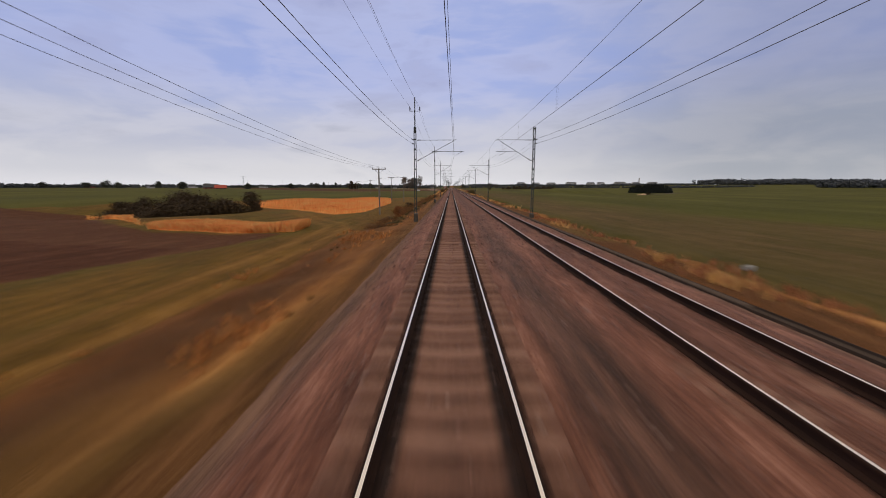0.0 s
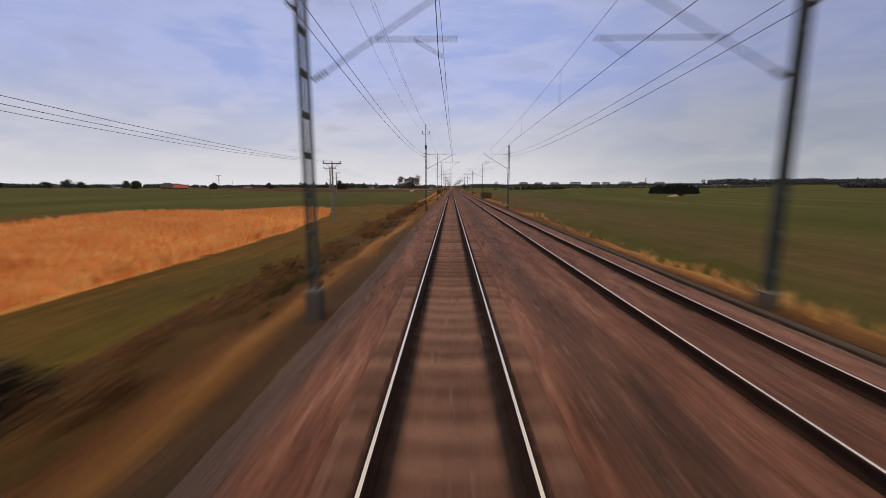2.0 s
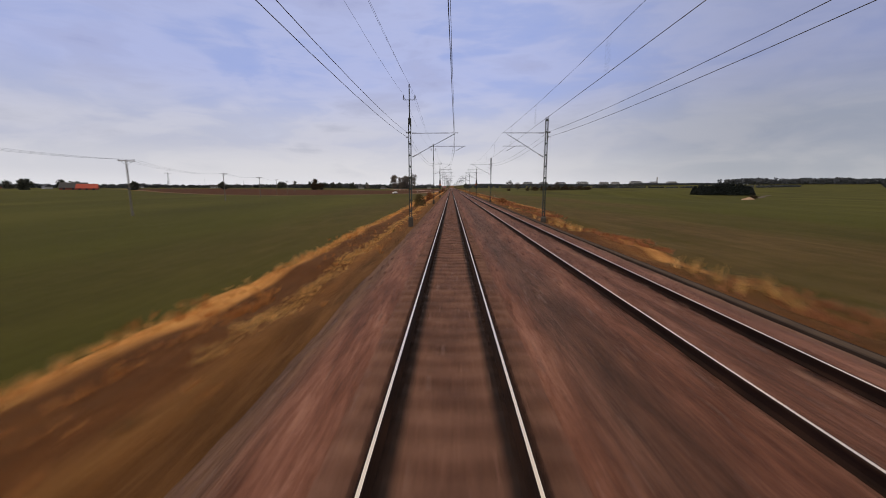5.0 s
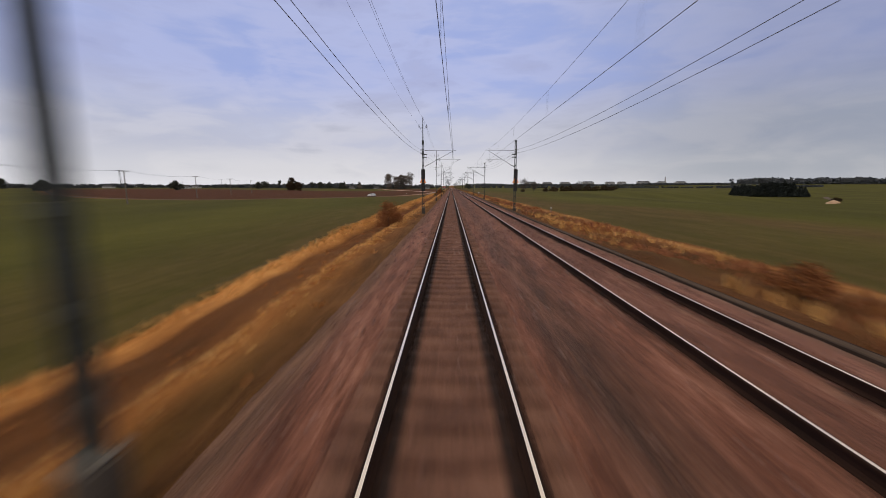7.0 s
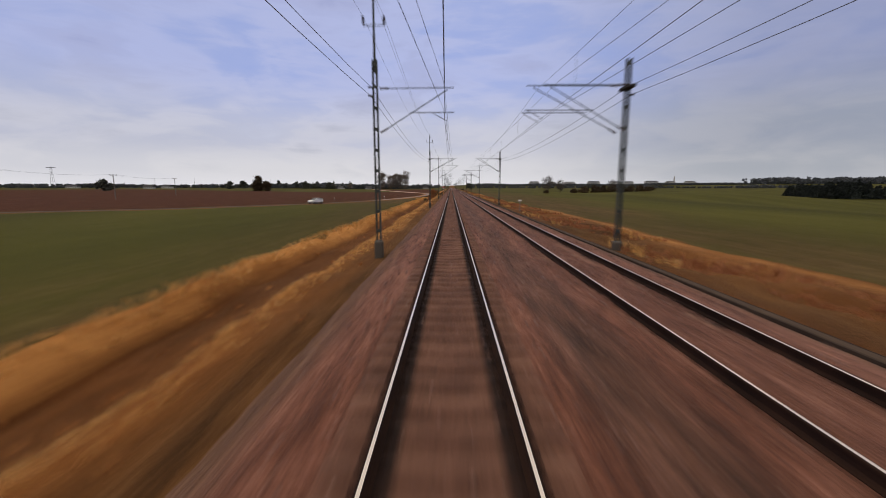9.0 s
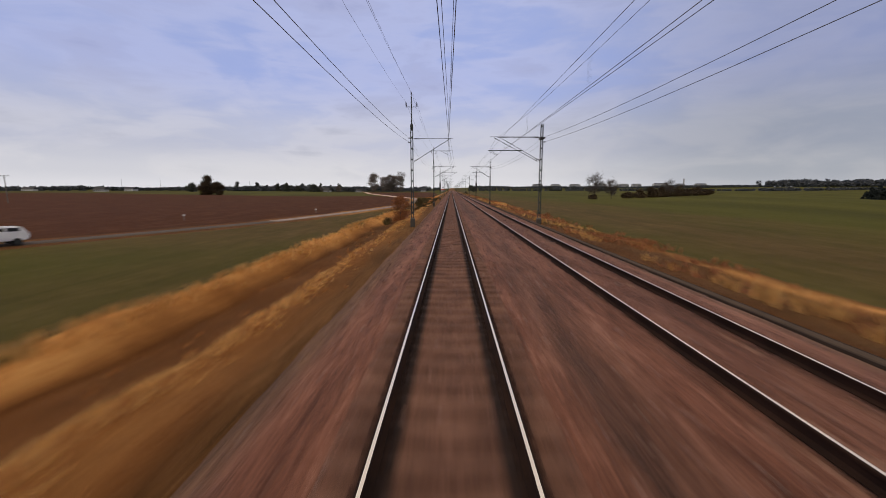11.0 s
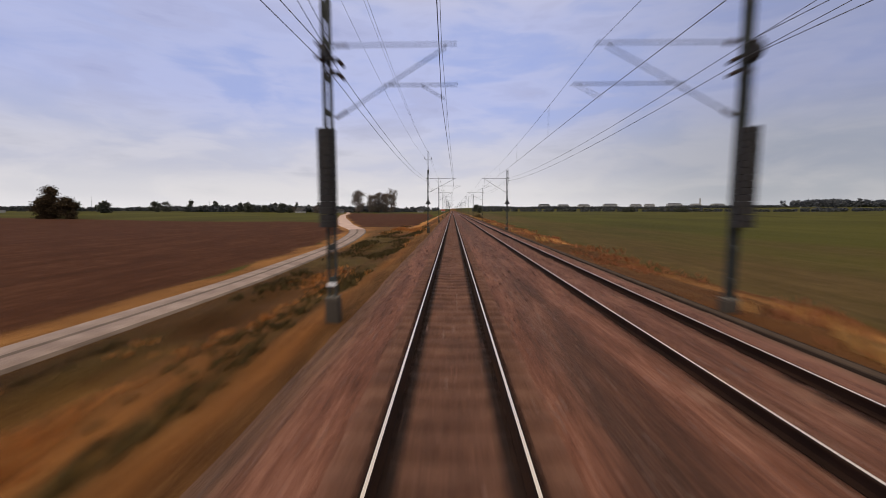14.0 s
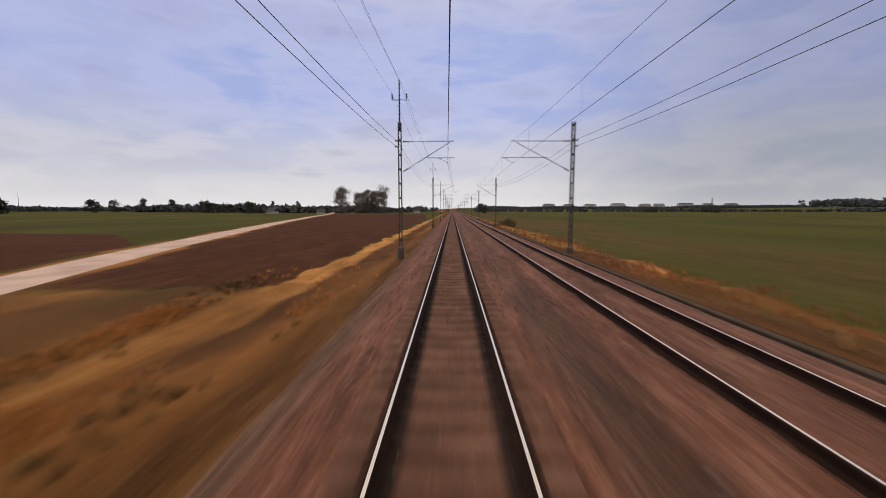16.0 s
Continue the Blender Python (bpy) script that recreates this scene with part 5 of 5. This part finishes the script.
def verge_grass():
    n = 18000
    x, y = RNG.uniform(-10.2, -3.6, n), RNG.uniform(-5, 720, n)
    keep = RNG.uniform(0, 1, n) < np.clip(0.55 + 0.6 * wobble(x, y, 2.2), 0, 1) * smoothstep(-9.2, -8.2, x) * np.where((y > 180) & (y < 490), 0.10, 0.02)
    x, y = x[keep], y[keep]
    h = 0.18 + 0.14 * np.clip(wobble(x + 5, y, 4.0), 0, 1) + 0.2 * smoothstep(-8.2, -9.2, x)
    tufts("dry_grass", x, y, h, 6, 0.014, M_GRASS_DRY, "tall dry yellow grass on the bank")
    n = 3500
    x, y = -9.6 + 0.3 * RNG.normal(size=n) + 0.25 * wobble(np.zeros(n), np.linspace(190, 515, n), 5.0), np.linspace(190, 515, n)
    tufts("straw_grass", x, y, 0.24 + 0.10 * wobble(x, y, 3.0), 6, 0.012, M_STRAW, "pale straw grass along the brow of the bank")
    n = 7000
    x, y = RNG.normal(-5.3, 0.32, n), RNG.uniform(200, 520, n)
    keep = RNG.uniform(0, 1, n) < np.clip(0.7 + 0.5 * wobble(x * 0.2, y, 6.0), 0.2, 1)
    tufts("straw_grass", x[keep], y[keep], np.full(keep.sum(), 0.17), 6, 0.011, M_STRAW, "pale straw grass at the foot of the ballast")
    n = 9000
    x, y = 8.3 + 6.5 * RNG.uniform(0, 1, n), RNG.uniform(-5, 720, n)
    keep = (x < right_verge(y)) & (wobble(x * 1.2, y * 0.7, 2.1) + 0.5 * wobble(y * 0.3, x, 6.0) > 0.35)
    x, y = x[keep], y[keep]
    tufts("straw_grass", x, y, 0.38 + 0.2 * wobble(x, y, 2.0), 8, 0.016, M_STRAW, "pale straw tussocks along the field edge")
    n = 26000
    x, y = 8.0 + 7.0 * RNG.uniform(0, 1, n), RNG.uniform(-5, 720, n)
    keep = (RNG.uniform(0, 1, n) < np.clip(0.1 + 0.9 * wobble(x, y, 2.6), 0, 1)) & (x < right_verge(y) + 0.8)
    x, y = x[keep], y[keep]
    tufts("dry_grass", x, y, 0.30 + 0.25 * np.clip(wobble(x, y + 3, 3.3), 0, 1), 7, 0.015, M_GRASS_RED, "tall russet dry grass along the field edge")
    n = 420
    x, y = RNG.normal(12.0, 0.45, n), RNG.normal(521, 3.2, n)
    tufts("dry_reeds", x, y, 0.5 + 0.25 * wobble(x, y, 1.3), 7, 0.02, M_REED, "bright orange dry reeds beside the field", "reeds")
    xs, ys = [], []
    for poly in REEDS:
        p = np.array(poly)
        n = 12000
        x, y = RNG.uniform(p[:, 0].min(), p[:, 0].max(), n), RNG.uniform(p[:, 1].min(), p[:, 1].max(), n)
        ok = inside(x, y, poly)
        xs.append(x[ok])
        ys.append(y[ok])
    x, y = np.concatenate(xs), np.concatenate(ys)
    tufts("dry_reeds", x, y, 0.9 + 0.4 * wobble(x, y, 5.0), 5, 0.03, M_REED, "dense orange-brown dry reeds in a wet meadow", "reeds")
    # loose tussocks where the land is golden, rank dark weeds where it is overgrown
    n = 60000
    x = RNG.uniform(-13.0, -4.6, n)
    y = np.where(RNG.uniform(0, 1, n) < 0.6, RNG.uniform(500, 650, n), RNG.uniform(-5, 230, n))
    road_x = np.interp(y, [p[1] for p in ROAD[6:]], [p[0] for p in ROAD[6:]])
    cover = cover_of(x, y)
    clear = (y < 300) | (x > road_x + 1.9)
    clump = np.clip(0.15 + 1.2 * wobble(x * 1.5, y * 0.8, 1.7), 0, 1)
    keep = clear & (RNG.uniform(0, 1, n) < 0.75 * cover[8] * clump)
    tufts("dry_grass", x[keep], y[keep], 0.20 + 0.16 * clump[keep], 7, 0.013, M_GRASS_DRY, "loose golden tussocks of dry grass on the verge")
    keep = clear & (RNG.uniform(0, 1, n) < 0.5 * cover[6] * np.clip(0.1 + 1.2 * wobble(x * 1.3 + 9, y * 0.7, 1.9), 0, 1))
    tufts("weeds", x[keep], y[keep], np.full(keep.sum(), 0.26), 7, 0.02, M_LEAF_OLIVE, "rank olive-brown weeds in the ditch beside the line", "weeds")


verge_grass()

# ================= poles, signs and small things =================
POLES = [(-12.5, 8.0, 7.2), (-12.1, 67.5, 5.5), (-15.0, 127.5, 5.5), (-22.5, 151.5, 6.0), (-36, 203, 6.9), (-51, 255, 6.6), (-75, 324, 6.8), (-89, 378, 6.8), (-106, 435, 6.8), (-123, 492, 6.8), (-140, 549, 6.8)]


def utility_pole(x, y, top, turn):
    g = float(ground_z(x, y))
    t = thing("utility_pole", (x, y, g), "weathered wooden power pole with a T-shaped crossarm", "pole", "power line poles", rz=turn)
    h = top - g
    part("pole", rod((0, 0, -0.5), (0, 0, h), 0.15, 10, 0.1), M_TARWOOD, t)
    part("crossarm", box(0, 0.12, h - 0.12, 2.3, 0.12, 0.14, 0.015), M_TARWOOD, t)
    for s in (-1, 1):
        part("brace", rod((s * 0.75, 0.12, h - 0.18), (0, 0.12, h - 0.85), 0.02, 6), M_DARKSTEEL, t)
    for s in (-1.05, 0.0, 1.05):
        part("line_insulator", insulator_bm((s, 0.12, h - 0.05), (0, 0, 1), 0.22, 0.07, 3), M_INSUL, t)


for i, (x, y, top) in enumerate(POLES):
    x0, y0, _ = POLES[max(0, i - 1)]
    x1, y1, _ = POLES[min(len(POLES) - 1, i + 1)]
    utility_pole(x, y, top, math.degrees(math.atan2(-(x1 - x0), y1 - y0)))
for o in (-1.05, 0.0, 1.05):
    pts = []
    for (x0, y0, z0), (x1, y1, z1) in zip(POLES, POLES[1:]):
        for i in range(10):
            u = i / 10
            ln = math.hypot(x1 - x0, y1 - y0)
            pts.append((x0 + (x1 - x0) * u + o * (y1 - y0) / ln, y0 + (y1 - y0) * u - o * (x1 - x0) / ln, z0 + (z1 - z0) * u + 0.12 - 0.012 * ln * 4 * u * (1 - u) * 1.2))
    wire("power_line_wire", pts, 0.011, "dark power line wire strung between wooden poles", "power line wires")


def triangle_sign(x, y, z, mat, label):
    """A three-cornered plate on a bracket, held to a mast."""
    t = thing("warning_sign", (x, y - 0.14, z), label, "sign", "mast signs")
    bm = bmesh.new()
    a = [bm.verts.new((px, -0.02, pz)) for px, pz in ((-0.42, -0.36), (0.42, -0.36), (0.0, 0.38))]
    bm.faces.new(a)
    ex = bmesh.ops.extrude_face_region(bm, geom=list(bm.faces))
    bmesh.ops.translate(bm, verts=[v for v in ex["geom"] if isinstance(v, bmesh.types.BMVert)], vec=(0, 0.03, 0))
    bmesh.ops.recalc_face_normals(bm, faces=list(bm.faces))
    part("plate", bm, mat, t)
    bm = bmesh.new()
    b = [bm.verts.new((px, -0.026, pz)) for px, pz in ((-0.17, -0.24), (0.17, -0.24), (0.0, 0.07))]
    bm.faces.new(b)
    ex = bmesh.ops.extrude_face_region(bm, geom=list(bm.faces))
    bmesh.ops.translate(bm, verts=[v for v in ex["geom"] if isinstance(v, bmesh.types.BMVert)], vec=(0, 0.005, 0))
    part("symbol", bm, M_BLACKPAINT, t, "black symbol")
    part("bracket", box(0, 0.03, 0, 0.3, 0.05, 0.06, 0.005), M_DARKSTEEL, t)


def weight_stack(x, y, z0, z1, label):
    """Tension weights hung beside a mast: discs on a rod, with a pulley above."""
    t = thing("tension_weight", (x, y - 0.3, 0), label, "weight", "tension weights")
    part("rod", rod((0, 0, z0 - 0.1), (0, 0, ARM_Z), 0.015, 6), M_DARKSTEEL, t)
    z = z0
    while z < z1:
        part("weight_disc", rod((0, 0, z), (0, 0, z + 0.17), 0.25, 14), M_DARKSTEEL, t)
        z += 0.18
    inward = math.copysign(1, 2.2 - x)
    for dz in (-0.5, -0.85):
        part("anchor_lever", box(inward * 0.24, 0, ARM_Z + dz, 0.34, 0.14, 0.09, 0.01), M_DARKSTEEL, t)
        part("anchor_insulator", insulator_bm((inward * 0.4, 0.1, ARM_Z + dz), (0, 1, 0), 0.34, 0.06, 5), M_INSUL, t)
    part("pulley", rod((-0.05, 0, ARM_Z - 0.35), (0.05, 0, ARM_Z - 0.35), 0.26, 14), M_DARKSTEEL, t)


def at_mast(n):
    return mast_y(n)


for x in (LEFT_X, RIGHT_X):
    triangle_sign(x, at_mast(6) - 0.35, 3.3, M_ORANGE, "orange triangular warning sign fixed to a mast")
    weight_stack(x + 0.02, at_mast(6), 1.9, 4.5, "dark iron tension weights stacked beside a mast")
    weight_stack(x + 0.02, at_mast(11), 1.9, 4.6, "dark iron tension weights stacked beside a mast")
    triangle_sign(x, at_mast(12), 3.6, M_BLACKPAINT, "dark triangular sign fixed to a mast")


def marker(x, y, h, cap, label):
    t = thing("marker_post", (x, y, float(ground_z(x, y))), label, "post", "marker posts")
    part("post", box(0, 0, h / 2 - 0.1, 0.08, 0.08, h + 0.2, 0.008), M_CONCRETE, t)
    part("cap", box(0, 0, h + 0.05, cap, 0.22, 0.16, 0.02), M_WHITE, t, "white cap")


marker(8.9, 399, 1.3, 0.42, "white-capped marker post beside the track")
marker(14.5, 327.7, 0.7, 0.12, "pale marker post in the verge grass")
marker(11.3, 160, 0.45, 0.12, "pale marker post in the verge grass")
marker(-6.9, 729, 0.8, 0.5, "white box-shaped marker beside the line")
for x, y in ((-40, 484), (-25.5, 500)):
    marker(x, y, 0.7, 0.3, "short pale marker post by the gravel road")


def slab(x, y, rz, lx, ly):
    t = thing("concrete_slab", (x, y, float(ground_z(x, y)) + 0.1), "whitewashed concrete slab lying in the grass", "slab", "slabs by the road", rz=rz)
    part("slab", box(0, 0, 0, lx, ly, 0.18, 0.02), M_CONCRETE, t)


slab(-11.3, 516.2, 14, 0.7, 2.6)
slab(-10.2, 516.0, 8, 0.35, 1.8)
slab(12.7, 16.8, 30, 0.6, 0.3)


def sand_heap(x, y, lx, ly, h):
    """A slumped heap of sand with an uneven crest."""
    us = np.linspace(-1, 1, 26)
    verts, faces = [], []
    for j in us:
        for i in us:
            r = math.hypot(i, j)
            lump = 1 + 0.35 * float(wobble(np.array(i * 3.0), np.array(j * 2.5), 1.0))
            verts.append((i * lx, j * ly, max(-0.3, h * (1 - r ** 1.4) * lump - 0.1)))
    for j in range(25):
        for i in range(25):
            a = j * 26 + i
            faces.append((a, a + 1, a + 27, a + 26))
    ob = new("sand_heap", mesh_from("sand_heap", verts, faces, M_SAND, True))
    ob.matrix_basis = pose(x, y, float(ground_z(x, y)), 0, 0, 40)
    tagged(ob, "slumped heap of pale sand in a field", "sand heap", "sand heaps in the field")


M_SAND = surface("pale_orange_sand", [(0.26, 0.15, 0.08), (0.42, 0.27, 0.16), (0.55, 0.39, 0.26)], 0.5, 6, 0.95, 0.0, 0.4, 0.1)
sand_heap(258, 545, 9.0, 4.0, 1.7)
sand_heap(249, 537, 5.0, 3.0, 1.2)


def stone(x, y, r, turn, mat):
    """A lumpy field stone, sunk a little into the grass."""
    bm = bmesh.new()
    bmesh.ops.create_icosphere(bm, subdivisions=2, radius=r)
    for v in bm.verts:
        k = 1 + 0.22 * math.sin(v.co.x * 5 / r + turn) * math.cos(v.co.y * 4 / r + turn)
        v.co = Vector((v.co.x * 1.3, v.co.y, v.co.z * 0.6)) * k
    me = bpy.data.meshes.new("field_stone")
    bm.to_mesh(me)
    bm.free()
    me.materials.append(mat)
    ob = new("field_stone", me)
    ob.matrix_basis = pose(x, y, float(ground_z(x, y)) + r * 0.2, 0, 0, turn * 40)
    tagged(ob, "pale rough field stone lying in dry grass", "stone", "stones in the verge")


stone(-8.2, 595.4, 0.14, 0.4, M_TAR)
stone(-7.8, 594.8, 0.11, 1.9, M_TAR)


def car(x, y, rz):
    z = float(ground_z(x, y)) + 0.17
    t = thing("car", (x, y, z), "small white estate car on the gravel road", "car", rz=rz)
    side = [(-2.15, 0.42), (-2.2, 0.75), (-2.05, 0.98), (-1.75, 1.38), (-0.2, 1.46), (0.35, 1.38), (1.0, 0.95), (1.95, 0.82), (2.2, 0.62), (2.2, 0.35), (1.8, 0.25), (-1.9, 0.25)]
    bm = bmesh.new()
    rows = []
    for w, inset in ((-0.84, 0.0), (0.84, 0.0)):
        rows.append([bm.verts.new((px, w * (0.84 if pz > 1.0 else 1.0), pz)) for px, pz in side])
    k = len(side)
    for i in range(k):
        bm.faces.new((rows[0][i], rows[0][(i + 1) % k], rows[1][(i + 1) % k], rows[1][i]))
    bm.faces.new(rows[0][::-1])
    bm.faces.new(rows[1])
    bmesh.ops.recalc_face_normals(bm, faces=list(bm.faces))
    bmesh.ops.bevel(bm, geom=list(bm.edges), offset=0.05, segments=2, affect="EDGES")
    part("body", bm, M_WHITE, t)
    for s in (-1, 1):
        for px, ln in ((-1.2, 0.8), (-0.2, 0.9)):
            part("side_window", box(px, s * 0.77, 1.17, ln, 0.06, 0.30, 0.02), M_GLASS, t)
        for px in (-1.35, 1.35):
            w = part("wheel", rod((px, s * 0.72, 0.16), (px, s * 0.88, 0.16), 0.31, 16), M_TYRE, t)
            part("rim", rod((px, s * 0.87, 0.16), (px, s * 0.895, 0.16), 0.19, 12), M_STEEL, w)
    ws = bmesh.new()
    q = [ws.verts.new(c) for c in ((0.42, -0.62, 1.34), (0.42, 0.62, 1.34), (1.02, 0.74, 0.97), (1.02, -0.74, 0.97))]
    ws.faces.new(q)
    ex = bmesh.ops.extrude_face_region(ws, geom=list(ws.faces))
    bmesh.ops.translate(ws, verts=[v for v in ex["geom"] if isinstance(v, bmesh.types.BMVert)], vec=(0.03, 0, 0.04))
    part("windscreen", ws, M_GLASS, t)
    for s in (-0.6, 0.6):
        part("headlight", box(2.16, s, 0.66, 0.1, 0.3, 0.14, 0.03), M_WHITE, t)


car(-37, 456, math.degrees(math.atan2(26, 11)) + 180)


# ---- far buildings ----
def house(name, x, y, lx, ly, wall, roof, wall_mat, roof_mat, rz, label, windows=4, category="house"):
    g = float(ground_z(x, y))
    t = thing(name, (x, y, g - 0.3), label, category, rz=rz)
    part("wall", box(0, 0, wall / 2, lx, ly, wall, 0.03), wall_mat, t)
    bm = bmesh.new()
    o = 0.5
    a = [bm.verts.new(c) for c in ((-lx / 2 - o, -ly / 2 - o, wall - 0.15), (lx / 2 + o, -ly / 2 - o, wall - 0.15), (lx / 2 + o, ly / 2 + o, wall - 0.15), (-lx / 2 - o, ly / 2 + o, wall - 0.15),
                                   (-lx / 2 - o, 0, wall + roof), (lx / 2 + o, 0, wall + roof))]
    for q in ((0, 1, 5, 4), (2, 3, 4, 5), (1, 2, 5), (3, 0, 4), (3, 2, 1, 0)):
        bm.faces.new([a[i] for i in q])
    part("roof", bm, roof_mat, t)
    for i in range(windows):
        px = -lx / 2 + lx * (i + 0.5) / windows
        for s in (-1, 1):
            part("window", box(px, s * (ly / 2 + 0.02), wall * 0.55, min(1.6, lx / windows * 0.5), 0.1, 1.3), M_GLASS, t)
    return t


house("barn", -301, 520, 13, 10, 1.7, 3.6, M_BRICKRED, M_REDROOF, 35, "long barn with a bright red roof", 3, "barn")
house("barn", -316, 524, 17, 12, 2.2, 4.2, M_BRICKRED, M_DARKROOF, 35, "dark red barn with a grey roof", 3, "barn")
for i, (x, y, lx, h, wm, rm) in enumerate(((-560, 740, 24, 4.5, M_FARWALL, M_DARKROOF), (-420, 900, 20, 4, M_FARWALL, M_DARKROOF), (-480, 1020, 30, 5, M_FARWALL, M_DARKROOF), (-350, 1150, 22, 5, M_FARWALL, M_DARKROOF),
                                           (-700, 1080, 36, 5, M_FARWALL, M_DARKROOF), (-260, 1200, 26, 5, M_FARWALL, M_DARKROOF), (-820, 900, 26, 5, M_BRICKRED, M_DARKROOF), (-190, 1040, 16, 4, M_FARWALL, M_DARKROOF),
                                           (-150, 1075, 14, 4, M_FARWALL, M_DARKROOF), (-60, 1300, 18, 4, M_FARWALL, M_DARKROOF), (-1000, 760, 30, 5, M_FARWALL, M_DARKROOF), (-20, 1420, 12, 4, M_FARWALL, M_REDROOF))):
    house("farm_house", x, y, lx * 0.6, 8, h * 0.7, 3.0, wm, rm, (i * 37) % 60 - 30, "distant farm house with pale walls" if wm is M_FARWALL else "distant farm house with dull red walls", 5)


def block(x, y, w, h):
    """A flat-roofed slab of flats with rows of windows and a set-back top floor."""
    t = thing("apartment_block", (x, y, 0), "distant pale apartment block on the ridge", "building", "apartment blocks of the town")
    g = float(ground_z(x, y))
    part("wall", box(0, 0, g + h / 2 - 1, w, 14, h + 2, 0.05), M_FARWALL, t)
    part("roof", box(0, 0, g + h + 1.2, w * 0.8, 10, 2.4, 0.05), M_DARKROOF, t)
    for r in range(int(h / 3)):
        part("window_band", box(0, -7.02, g + 1.8 + 3 * r, w * 0.94, 0.15, 1.3), M_GLASS, t)


for i, (x, w) in enumerate(((385, 46), (464, 44), (549, 48), (658, 56), (764, 44), (820, 40), (923, 60), (1010, 40), (1100, 50))):
    block(x, 2228, w, 13 if i % 3 else 15)
tw = thing("chimney", (1027, 2228, 0), "tall distant chimney behind the fields", "chimney")
part("shaft", rod((0, 0, 10), (0, 0, 50), 3.5, 12, 2.6), M_FARWALL, tw)


def pylon(x, y, h, label):
    """A slender four-legged lattice tower with one broad crossarm."""
    g = float(ground_z(x, y))
    t = thing("pylon", (x, y, g), label, "pylon")
    for sx in (-1, 1):
        for sy in (-1, 1):
            part("leg", rod((sx * 1.4, sy * 1.4, -0.5), (sx * 0.35, sy * 0.35, h), 0.09, 6), M_STEEL, t)
    for i in range(7):
        z0, z1 = h * i / 7, h * (i + 1) / 7
        w0, w1 = 1.4 - 1.05 * i / 7, 1.4 - 1.05 * (i + 1) / 7
        for s in (-1, 1):
            part("diagonal", rod((-w0, s * w0, z0), (w1, s * w1, z1), 0.05, 5), M_STEEL, t)
    part("crossarm", box(0, 0, h - 0.6, 9.0, 0.4, 0.4, 0.02), M_STEEL, t)


pylon(-373, 718, 21, "distant lattice power pylon with a broad crossarm")
for x, y, h in ((-420, 1000, 18), (-330, 1080, 16), (-560, 1100, 20)):
    t = thing("radio_mast", (x, y, float(ground_z(x, y))), "thin distant radio mast on the horizon", "mast", "far masts")
    part("pole", rod((0, 0, -0.5), (0, 0, h), 0.25, 8, 0.1), M_STEEL, t)
